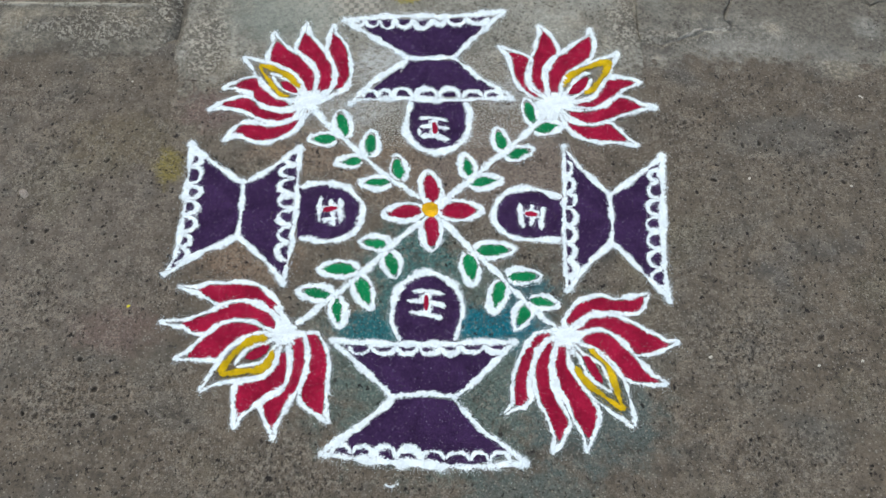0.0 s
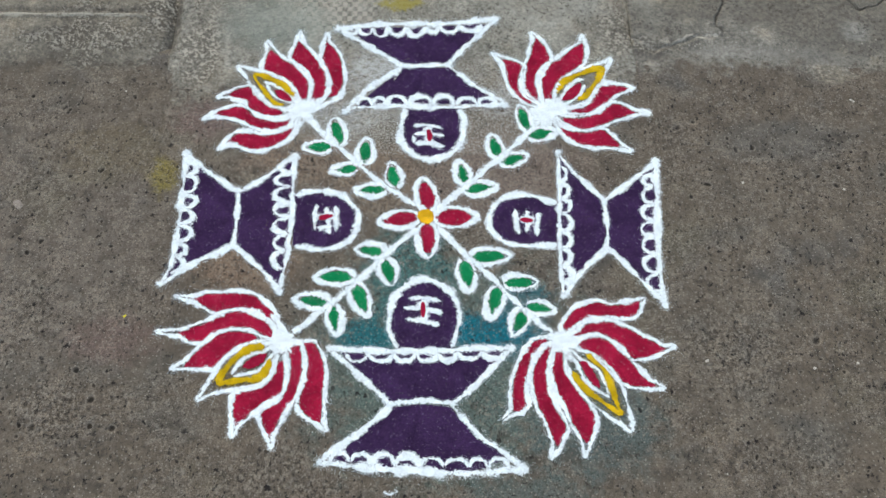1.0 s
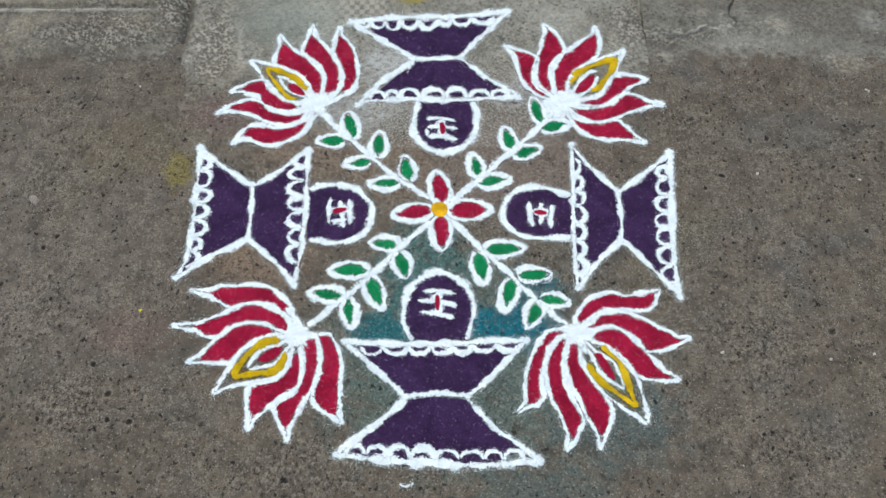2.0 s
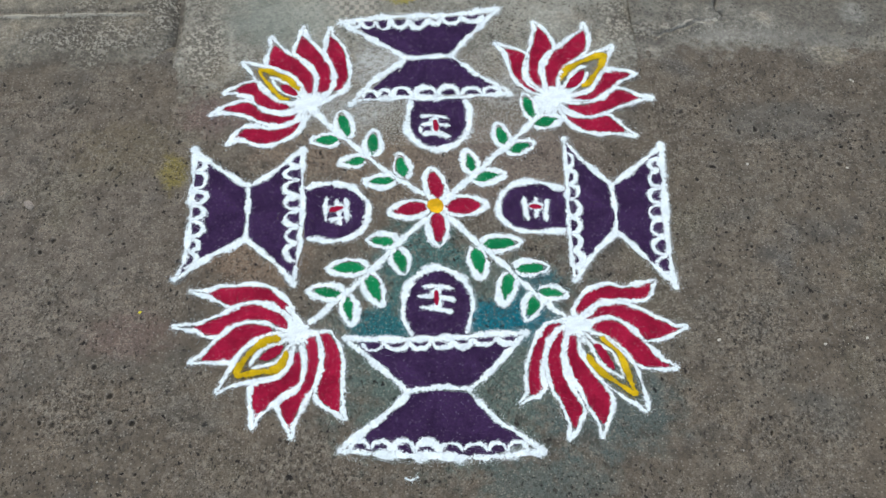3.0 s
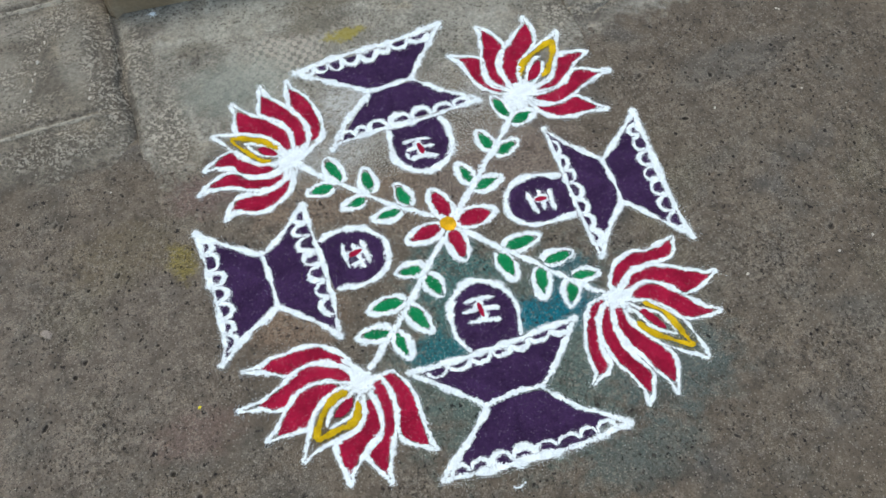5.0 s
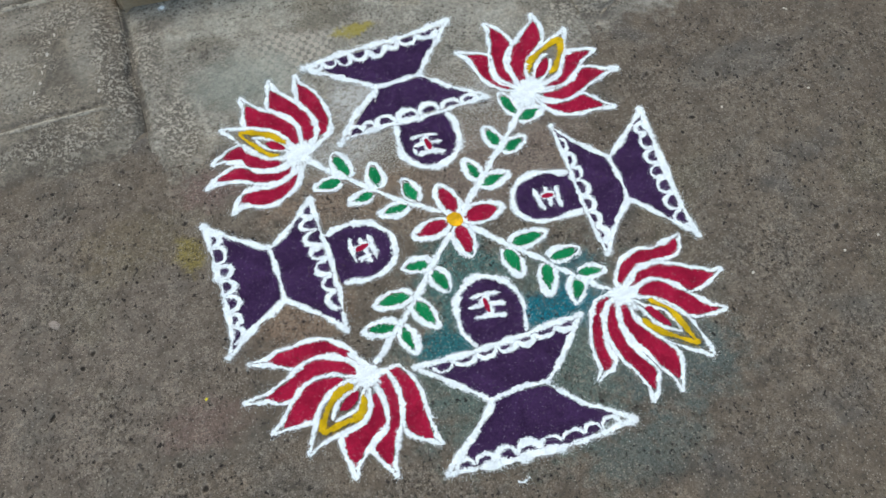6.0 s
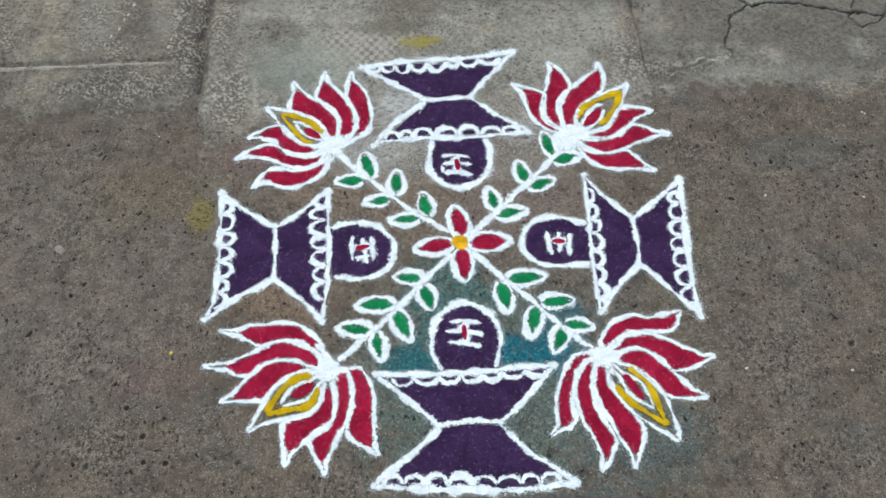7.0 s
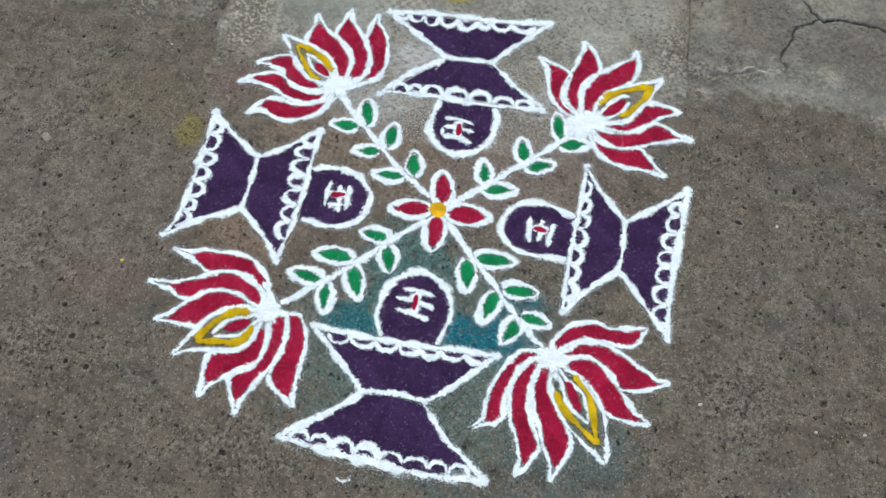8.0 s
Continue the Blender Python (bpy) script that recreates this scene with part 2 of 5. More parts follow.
def cement(name, light, dark, crust, front, soft, tints=(), scabs=0.75):
    """Weathered cement that thins out towards its front, where the ground shows through."""
    n = Nodes(name, 0.85)
    broad, mid, fine = n.noise(4.5, 5, 0.6), n.noise(26, 6, 0.65), n.noise(230, 4, 0.7)
    tone = n.mix(n.ramp(broad, 0.36, 0.62), dark, light)
    tone = n.mix(n.math("MULTIPLY", n.ramp(n.noise(9, 4, 0.6), 0.52, 0.7), 0.6), tone, (0.235, 0.195, 0.138))
    tone = n.mix(n.math("MULTIPLY", n.ramp(n.noise(6, 4, 0.6, (1.0, 0.45, 1)), 0.52, 0.68), 0.55), tone, (0.130, 0.118, 0.098))
    tone = n.grey(tone, n.ramp(mid, 0.2, 0.8, 0.66, 1.34))
    tone = n.grey(tone, n.ramp(n.noise(120, 3, 0.65), 0.32, 0.68, 0.72, 1.28))
    tone = n.grey(tone, n.ramp(fine, 0.25, 0.75, 0.74, 1.26))
    # stained places of the cement, and strips coloured to stand for shade
    for x, y, rx, ry, colour, most in tints:
        own = n.grey(n.mix(1.0, colour, (1, 1, 1), "MULTIPLY"), n.ramp(n.noise(90, 4, 0.7), 0.3, 0.7, 0.65, 1.35))
        tone = n.mix(n.math("MULTIPLY", n.patch(x, y, rx, ry, 0.5, 18), most), tone, own)
    # the shade down in the cracks is put into the colour here
    crack_shade = n.tree.nodes.new("ShaderNodeAttribute")
    crack_shade.attribute_name = "crack_shade"
    tone = n.mix(n.ramp(crack_shade.outputs["Fac"], 0.1, 0.7, 0.0, 0.85), tone, (0.030, 0.025, 0.020))
    scar = n.tree.nodes.new("ShaderNodeAttribute")
    scar.attribute_name = "scar"
    tone = n.mix(n.math("MULTIPLY", n.ramp(scar.outputs["Fac"], 0.2, 0.7), n.ramp(n.noise(60, 4, 0.7), 0.36, 0.55, 0.1, 0.85)), tone, (0.44, 0.40, 0.335))
    holes = n.math("MULTIPLY", n.ramp(n.noise(120, 3, 0.6), 0.42, 0.37), n.ramp(n.noise(8, 4), 0.44, 0.56))
    tone = n.mix(n.math("MULTIPLY", holes, 0.7), tone, (0.045, 0.037, 0.029))
    specks = n.math("MULTIPLY", n.ramp(n.cells(110), 0.34, 0.15), n.ramp(n.split(n.cells(110, "Color"), 2), 0.78, 0.92))
    tone = n.mix(n.math("MULTIPLY", specks, 0.55), tone, (0.42, 0.39, 0.33))
    # scabs of pale lime crust
    worm = n.math("MULTIPLY", n.ramp(n.noise(135, 5, 0.72), 0.485, 0.555), n.ramp(n.noise(34, 5, 0.68), 0.38, 0.58, 0.35, 1.0))
    where = n.math("MULTIPLY", n.ramp(n.noise(11, 5, 0.65), 0.46, 0.62), scabs)
    for x, y, rx, ry, most in crust:
        where = n.math("MAXIMUM", where, n.math("MULTIPLY", n.patch(x, y, rx, ry, 0.4), most))
    crusted = n.math("MULTIPLY", worm, where)
    tone = n.mix(n.math("MULTIPLY", where, 0.7), tone, (0.098, 0.082, 0.064))
    tone = n.mix(n.math("MULTIPLY", crusted, 0.75), tone, (0.53, 0.48, 0.395))
    height = n.math("ADD", n.math("ADD", n.math("MULTIPLY", mid, 2.0), fine), n.math("MULTIPLY", crusted, 1.2))
    bare, bare_height = ground_tone(n)
    level = n.math("ADD", n.split(n.place, 1), n.math("MULTIPLY", n.math("SUBTRACT", n.noise(9, 6, 0.65), 0.5), 0.22))
    level = n.math("ADD", level, n.math("MULTIPLY", n.math("SUBTRACT", n.noise(60, 4, 0.7), 0.5), 0.12))
    cover = n.ramp(level, front - soft, front + soft)
    for x, y, rx, ry, most in crust:
        cover = n.math("MAXIMUM", cover, n.math("MULTIPLY", n.patch(x, y, rx, ry, 0.6, 45), most * 0.9))
    return n, n.mix(cover, bare, tone), n.mix(cover, bare_height, height)


def cement_patch():
    crust = ((-0.51, 0.43, 0.07, 0.15, 1.0), (-0.17, 0.29, 0.17, 0.13, 0.7), (0.455, 0.50, 0.05, 0.11, 0.9), (-0.53, 0.68, 0.05, 0.15, 0.8), (-0.30, 0.40, 0.15, 0.06, 0.5))
    n, tone, height = cement("cement_patch", (0.290, 0.275, 0.233), (0.180, 0.168, 0.140), crust, 0.37, 0.07, (
        # narrow dark strip at x -0.572: shade down in the groove, as colour
        (0.30, 0.60, 0.18, 0.14, (0.30, 0.285, 0.245), 0.6), (-0.30, 0.72, 0.22, 0.08, (0.33, 0.315, 0.265), 0.7), (0.46, 0.66, 0.03, 0.12, (0.24, 0.19, 0.15), 0.6), (-0.572, 0.66, 0.016, 0.32, (0.085, 0.074, 0.060), 0.9), (-0.50, 0.76, 0.06, 0.03, (0.12, 0.10, 0.08), 0.7),
        (-0.40, 0.66, 0.06, 0.03, (0.15, 0.13, 0.10), 0.6), (-0.08, 0.70, 0.12, 0.04, (0.14, 0.115, 0.08), 0.5)), 0.45)
    dust = n.math("MULTIPLY", n.ramp(n.noise(290, 2, 0.6), 0.50, 0.58), n.patch(0.0, 0.28, 0.40, 0.17, 0.4, 12))
    tone = n.mix(n.math("MULTIPLY", dust, 0.85), tone, (0.42, 0.395, 0.35))
    for x, y, rx, ry, most in ((-0.115, 0.385, 0.075, 0.075, 0.75), (0.185, 0.300, 0.10, 0.05, 0.5), (-0.16, 0.25, 0.10, 0.05, 0.45)):
        rubbed = n.math("MULTIPLY", n.patch(x, y, rx, ry, 0.6, 16), n.ramp(n.noise(85, 5, 0.75), 0.36, 0.62))
        tone = n.mix(n.math("MULTIPLY", rubbed, most), tone, (0.50, 0.505, 0.49))
    # print of a woven sack in the wet cement
    weave = n.tree.nodes.new("ShaderNodeTexChecker")
    n.put(weave.inputs["Vector"], n.moved((0, 0, 0), (1, 0.8, 0)))
    weave.inputs["Scale"].default_value = 85
    printed = n.math("MULTIPLY", n.math("MULTIPLY", weave.outputs["Fac"], n.patch(-0.21, 0.565, 0.13, 0.085, 0.5)), n.ramp(n.noise(32, 4, 0.7), 0.30, 0.50))
    tone = n.mix(n.math("MULTIPLY", printed, 0.8), tone, (0.42, 0.375, 0.315))
    tone = n.mix(n.math("MULTIPLY", n.patch(-0.045, 0.582, 0.05, 0.025, 0.9, 40), 0.75), tone, (0.29, 0.24, 0.03))
    tone = n.mix(n.math("MULTIPLY", n.patch(-0.12, 0.64, 0.09, 0.04, 0.5), 0.6), tone, (0.115, 0.098, 0.070))
    tone = n.mix(n.math("MULTIPLY", n.patch(-0.33, 0.52, 0.16, 0.10, 0.4), 0.45), tone, (0.225, 0.250, 0.215))
    return n.done(tone, n.math("ADD", height, n.math("MULTIPLY", printed, 1.5)), 0.003, 0.6)


def cement_slab(name, light, dark, crust, front, ridges=(), wobble=0.022, tints=(), scabs=0.75):
    """ridges: pale mortar lines along x, each at its y, fading where x passes a limit."""
    n, tone, height = cement(name, light, dark, crust, front, 0.03, tints, scabs)
    for y, half, limit in ridges:
        off = n.math("ADD", n.math("SUBTRACT", n.split(n.place, 1), y), n.math("MULTIPLY", n.math("SUBTRACT", n.noise(14, 5, 0.7), 0.5), wobble))
        band = n.math("MULTIPLY", n.ramp(n.math("ABSOLUTE", off), half, half * 0.4), n.ramp(n.split(n.place, 0), limit, limit - 0.05))
        band = n.math("MULTIPLY", band, n.ramp(n.noise(70, 4, 0.7), 0.36, 0.52))
        tone = n.mix(n.math("MULTIPLY", band, 0.7), tone, (0.43, 0.40, 0.33))
    return n.done(tone, height, 0.003, 0.6)


def plaster():
    n = Nodes("step_plaster", 0.7)
    tone = n.mix(n.ramp(n.noise(6, 4), 0.35, 0.65), (0.33, 0.235, 0.145), (0.44, 0.335, 0.225))
    return n.done(n.grey(tone, n.ramp(n.noise(120, 4), 0.2, 0.8, 0.85, 1.15)), n.noise(60, 5), 0.002, 0.3)


GROUND = worn_ground()
PATCH = cement_patch()
SLAB_LEFT = cement_slab("grey_slab", (0.195, 0.172, 0.137), (0.104, 0.089, 0.069), ((-0.615, 0.66, 0.055, 0.27, 1.0), (-0.70, 0.84, 0.09, 0.06, 0.8), (-0.75, 0.47, 0.2, 0.05, 0.85), (-0.74, 0.51, 0.07, 0.03, 0.9)), 0.40, ((0.533, 0.008, -0.63), (0.915, 0.011, -0.60)), 0.022, (
    # strips at x -0.605, -0.578: crust and shade of flank and groove, as colour
    (-0.66, 0.73, 0.07, 0.13, (0.25, 0.232, 0.195), 0.6), (-0.735, 0.72, 0.035, 0.16, (0.115, 0.10, 0.08), 0.8), (-0.84, 0.68, 0.07, 0.13, (0.245, 0.225, 0.185), 0.7), (-0.605, 0.68, 0.03, 0.22, (0.12, 0.10, 0.078), 0.7), (-0.578, 0.66, 0.016, 0.32, (0.085, 0.074, 0.060), 0.9), (-0.78, 0.86, 0.11, 0.05, (0.250, 0.228, 0.190), 0.7), (-0.80, 0.985, 0.22, 0.06, (0.270, 0.248, 0.208), 0.85)))
SLAB_RIGHT = cement_slab("cracked_slab", (0.222, 0.205, 0.174), (0.132, 0.119, 0.098), ((0.53, 0.455, 0.08, 0.03, 0.8),), 0.395, (), 0.06, (
    (0.535, 0.62, 0.04, 0.12, (0.25, 0.235, 0.20), 0.5), (0.64, 0.62, 0.10, 0.12, (0.122, 0.108, 0.088), 0.75), (0.84, 0.56, 0.22, 0.07, (0.125, 0.110, 0.090), 0.75), (0.88, 0.425, 0.22, 0.03, (0.185, 0.170, 0.147), 0.6), (0.90, 0.70, 0.10, 0.04, (0.21, 0.19, 0.155), 0.6), (1.02, 0.60, 0.30, 0.11, (0.120, 0.106, 0.086), 0.8), (1.03, 0.46, 0.16, 0.045, (0.125, 0.110, 0.090), 0.8), (0.52, 0.43, 0.05, 0.03, (0.11, 0.095, 0.08), 0.7),
    (0.96, 0.53, 0.20, 0.08, (0.128, 0.113, 0.093), 0.75), (0.686, 0.412, 0.13, 0.045, (0.265, 0.248, 0.215), 0.75), (1.02, 0.492, 0.045, 0.035, (0.25, 0.235, 0.205), 0.7)), 0.2)
PLASTER = plaster()

# ---- the ground and the cement apron ----
rng = np.random.default_rng(7)
LATTICE = rng.random((256, 256))


def clouds(x, y, scale, octaves=3):
    """Smooth random heights between -1 and 1."""
    total, most, amp = 0.0, 0.0, 1.0
    for k in range(octaves):
        u, v = x * scale + 37.3 * k + 500, y * scale + 91.7 * k + 500
        i, j = np.floor(u).astype(int), np.floor(v).astype(int)
        a, b = u - i, v - j
        a, b = a * a * (3 - 2 * a), b * b * (3 - 2 * b)
        p = [LATTICE[(i + di) % 256, (j + dj) % 256] for di, dj in ((0, 0), (1, 0), (0, 1), (1, 1))]
        total = total + amp * ((p[0] * (1 - a) + p[1] * a) * (1 - b) + (p[2] * (1 - a) + p[3] * a) * b)
        most, amp, scale = most + amp, amp * 0.5, scale * 2.1
    return total / most * 2 - 1


def smooth(a, b, v):
    s = np.clip((v - a) / (b - a), 0, 1)
    return s * s * (3 - 2 * s)


def ground_height(x, y):
    return 0.0010 * clouds(x, y, 5.0) * np.exp(-((x * x + y * y) / 9))


def near_line(x, y, points):
    """Distance from a broken line."""
    best = np.full(np.shape(x), 9.0)
    for (ax, ay), (bx, by) in zip(points, points[1:]):
        s = np.clip(((x - ax) * (bx - ax) + (y - ay) * (by - ay)) / ((bx - ax) ** 2 + (by - ay) ** 2), 0, 1)
        best = np.minimum(best, np.hypot(x - ax - s * (bx - ax), y - ay - s * (by - ay)))
    return best


SEAM = [(0.492, 0.90), (0.486, 0.70), (0.478, 0.60), (0.480, 0.54), (0.487, 0.47)]
GROOVE = [(-0.585, 0.38), (-0.578, 0.46), (-0.573, 0.53), (-0.582, 0.62), (-0.572, 0.70), (-0.560, 0.78), (-0.562, 0.90)]


def patch_height(x, y):
    front = 0.31 + 0.07 * clouds(x, y, 7) - 0.08 * np.exp(-(((x + 0.12) / 0.16) ** 2))
    rise = np.clip((y - front) * 0.025, 0.0005, 0.006) - 0.0016 * smooth(0.17, 0.13, y)
    rise = rise - 0.0022 * smooth(-0.555, -0.575, x) * smooth(0.42, 0.36, y) - 0.0022 * smooth(0.466, 0.486, x) * smooth(0.42, 0.36, y)
    groove = near_line(x + 0.008 * clouds(x, y, 16), y, GROOVE)
    rise = rise - 0.014 * np.exp(-((groove / 0.013) ** 2)) * smooth(0.40, 0.5, y)
    rise = rise - 0.004 * np.exp(-((near_line(x + 0.006 * clouds(x, y, 22), y, SEAM) / 0.005) ** 2))
    rough = 0.0012 * clouds(x, y, 75, 2) * smooth(0.6, 0.3, y)
    return ground_height(x, y) + rise + (rough + 0.0008 * clouds(x, y, 25)) * smooth(0.13, 0.35, y)


def left_height(x, y):
    z = ground_height(x, y) + np.clip((y - 0.395 + 0.02 * clouds(x, y, 12)) * 0.25, 0.0005, 0.022) - 0.0016 * smooth(0.37, 0.33, y)
    z = z - 0.017 * smooth(-0.66, -0.585, x + 0.015 * clouds(x, y, 14)) * smooth(0.36, 0.48, y) + (0.0015 * clouds(x, y, 18) + 0.001 * clouds(x, y, 60)) * smooth(0.36, 0.44, y)
    z = z - 0.016 * np.exp(-((near_line(x + 0.008 * clouds(x, y, 16), y, GROOVE) / 0.013) ** 2)) * smooth(0.38, 0.48, y)
    wob = 0.006 * clouds(x, y, 10)
    for line in (0.534, 0.916):
        end = smooth(-0.60, -0.68, x)
        z = z + end * (0.005 * np.exp(-(((y - line + wob) / 0.006) ** 2)) - 0.006 * np.exp(-(((y - line - 0.012 + wob) / 0.007) ** 2)))
    scar = near_line(x, y, [(-0.80, 0.60), (-0.765, 0.66), (-0.755, 0.72), (-0.72, 0.79)])
    return z + 0.004 * np.exp(-((scar / 0.005) ** 2)) * smooth(-0.1, 0.3, clouds(x, y, 30))


CRACK = [(0.700, 0.780), (0.733, 0.719), (0.761, 0.677), (0.779, 0.659), (0.794, 0.649), (0.819, 0.662), (0.869, 0.657), (0.935, 0.645), (1.0, 0.621), (1.123, 0.595), (1.3, 0.57)]
BRANCH = [(0.779, 0.655), (0.758, 0.634), (0.728, 0.621), (0.717, 0.581), (0.692, 0.540), (0.684, 0.517), (0.700, 0.491)]
JOINT = [(0.477, 0.476), (0.498, 0.466), (0.533, 0.439), (0.571, 0.450), (0.627, 0.476), (0.696, 0.480), (0.80, 0.478), (0.922, 0.471), (1.2, 0.46)]
LOOP = [(1.048, 0.646), (1.023, 0.591), (1.041, 0.558), (1.109, 0.586), (1.137, 0.635)]


def crack_mask(x, y):
    wx, wy = x + 0.010 * clouds(x, y, 45, 4), y + 0.010 * clouds(x + 3, y, 45, 4)
    main, side = np.exp(-((near_line(wx, wy, CRACK) / 0.0025) ** 2)), np.exp(-((near_line(wx, wy, BRANCH) / 0.0024) ** 2))
    return np.maximum(main, 0.6 * side)


def right_height(x, y):
    z = ground_height(x, y) + np.clip((y - 0.385 + 0.03 * clouds(x, y, 6)) * 0.12, 0.0005, 0.010) - 0.0016 * smooth(0.34, 0.30, y) + 0.0012 * clouds(x, y, 18) * smooth(0.33, 0.4, y)
    wx, wy = x + 0.010 * clouds(x, y, 45, 4), y + 0.010 * clouds(x + 3, y, 45, 4)
    z = z + 0.004 * smooth(0.43, 0.52, wy) - 0.004 * np.exp(-((near_line(x + 0.006 * clouds(x, y, 22), y, SEAM) / 0.005) ** 2))
    z = z - 0.010 * np.exp(-((near_line(wx, wy, CRACK) / 0.0026) ** 2)) - 0.006 * np.exp(-((near_line(wx, wy, BRANCH) / 0.0022) ** 2))
    z = z - 0.008 * np.exp(-((near_line(wx, wy, LOOP) / 0.0019) ** 2)) - 0.005 * np.exp(-((near_line(wx, wy, JOINT) / 0.005) ** 2)) * smooth(0.78, 0.60, x)
    return z + 0.003 * np.exp(-((near_line(wx, wy + 0.008, JOINT[:4]) / 0.004) ** 2))


def lift(x, y):
    """Height of whatever is uppermost at a place of the drawing."""
    return np.maximum(ground_height(x, y), np.where((y > 0.13) & (x > -0.575) & (x < 0.486), patch_height(x, y), -1))


def object_of(name, verts, faces, material, flat=True, thin=None):
    mesh = bpy.data.meshes.new(name)
    if isinstance(faces, np.ndarray):
        count, sides = faces.shape
        mesh.vertices.add(len(verts))
        mesh.vertices.foreach_set("co", np.asarray(verts, np.float32).ravel())
        mesh.loops.add(count * sides)
        mesh.loops.foreach_set("vertex_index", faces.astype(np.int32).ravel())
        mesh.polygons.add(count)
        mesh.polygons.foreach_set("loop_start", np.arange(0, count * sides, sides, dtype=np.int32))
        mesh.update(calc_edges=True)
    else:
        mesh.from_pydata([tuple(map(float, v)) for v in verts], [], [tuple(map(int, f)) for f in faces])
    mesh.materials.append(material)
    if thin is not None:
        mesh.attributes.new("thin", "FLOAT", "POINT").data.foreach_set("value", np.asarray(thin, np.float32))
    mesh.polygons.foreach_set("use_smooth", [not flat] * len(mesh.polygons))
    mesh.update()
    return new(name, mesh)


def sheet(name, xs, ys, height, material, skirt=0.0):
    """A sheet over a plan grid; with a skirt it closes down to a depth."""
    gx, gy = np.meshgrid(xs, ys, indexing="ij")
    gz = height(gx, gy)
    nx, ny = gx.shape
    verts = np.stack([gx, gy, gz], -1).reshape(-1, 3)
    ids = np.arange(nx * ny).reshape(nx, ny)
    faces = np.stack([ids[:-1, :-1], ids[1:, :-1], ids[1:, 1:], ids[:-1, 1:]], -1).reshape(-1, 4)
    if skirt:
        rim = np.concatenate([ids[:, 0], ids[-1, 1:], ids[-2::-1, -1], ids[0, -2:0:-1]])
        low = verts[rim].copy()
        low[:, 2] = -skirt
        start = len(verts)
        verts = np.concatenate([verts, low])
        n = np.arange(len(rim))
        side = np.stack([rim[n], start + n, start + (n + 1) % len(rim), rim[(n + 1) % len(rim)]], -1)
        faces = np.concatenate([faces, side])
    return object_of(name, verts, faces, material, flat=False)


def outside_drawing(x, y):
    return smooth(0.50, 0.60, (np.abs(x) ** 4 + np.abs(y) ** 4) ** 0.25)


def scatter_pits():
    """Small holes in the ground: a few singled out, the rest in loose clusters."""
    draw = np.random.default_rng(23)
    lone = [(-0.785, 0.285, 9), (-0.772, 0.278, 6), (0.595, 0.241, 6.5), (0.559, 0.226, 8), (0.547, 0.219, 6), (0.822, 0.212, 5), (0.899, 0.193, 5), (0.894, 0.116, 5), (-0.858, 0.316, 5), (-0.852, 0.079, 5), (-0.658, -0.328, 6),
            (-0.636, 0.310, 4), (0.880, 0.220, 5), (0.714, 0.169, 6), (0.577, -0.079, 5), (-0.719, -0.437, 9), (-0.704, -0.444, 6), (0.663, 0.196, 5), (0.528, 0.075, 7)]
    spots = [(x, y, r * 0.001) for x, y, r in lone]
    clusters = ((0.80, 0.17, 0.16, 70), (0.66, 0.16, 0.12, 40), (0.95, 0.05, 0.14, 40), (0.62, -0.30, 0.14, 45), (0.72, -0.10, 0.15, 40), (-0.27, -0.56, 0.10, 45), (-0.72, -0.40, 0.11, 55), (-0.80, 0.20, 0.13, 45),
                (-0.82, 0.00, 0.13, 40), (-0.66, -0.12, 0.10, 30), (-0.62, -0.52, 0.12, 35), (0.10, -0.62, 0.16, 30), (0.62, -0.52, 0.12, 30))
    for x, y, spread, count in clusters:
        for _ in range(count):
            spots.append((x + draw.normal(0, spread), y + draw.normal(0, spread * 0.7), 0.0019 * math.exp(abs(draw.normal(0, 0.55)))))
    return [(x, y, min(r, 0.009), draw.uniform(0, math.pi), draw.uniform(0.5, 0.95), draw.uniform(0.6, 1.0)) for x, y, r in spots]


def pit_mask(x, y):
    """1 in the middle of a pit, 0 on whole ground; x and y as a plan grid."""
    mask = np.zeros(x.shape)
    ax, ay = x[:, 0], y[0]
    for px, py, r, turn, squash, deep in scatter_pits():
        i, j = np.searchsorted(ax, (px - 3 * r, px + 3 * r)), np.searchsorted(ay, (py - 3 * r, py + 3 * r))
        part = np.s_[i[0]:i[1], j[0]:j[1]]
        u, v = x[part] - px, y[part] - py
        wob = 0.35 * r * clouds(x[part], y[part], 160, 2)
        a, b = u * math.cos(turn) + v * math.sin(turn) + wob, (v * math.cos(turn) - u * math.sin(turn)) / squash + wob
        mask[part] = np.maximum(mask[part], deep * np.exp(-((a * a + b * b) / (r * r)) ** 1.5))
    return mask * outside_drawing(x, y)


def bed_height(x, y):
    """The ground itself, uneven and pitted outside the drawing, dug out under the cement."""
    dug = smooth(0.43, 0.50, y) * smooth(1.22, 1.15, y) * smooth(-4.2, -3.9, x) * smooth(4.2, 3.9, x)
    near = np.exp(-((x * x + y * y) / 4) ** 4)
    rough = (0.0011 * clouds(x, y, 48, 2) + 0.0009 * clouds(x + 7, y, 110, 1)) * smooth(-0.35, 0.35, clouds(x + 2, y, 6, 2)) * outside_drawing(x, y) * near * smooth(0.36, 0.28, y)
    return ground_height(x, y) + rough - 0.0045 * pit_mask(x, y) - 0.03 * dug


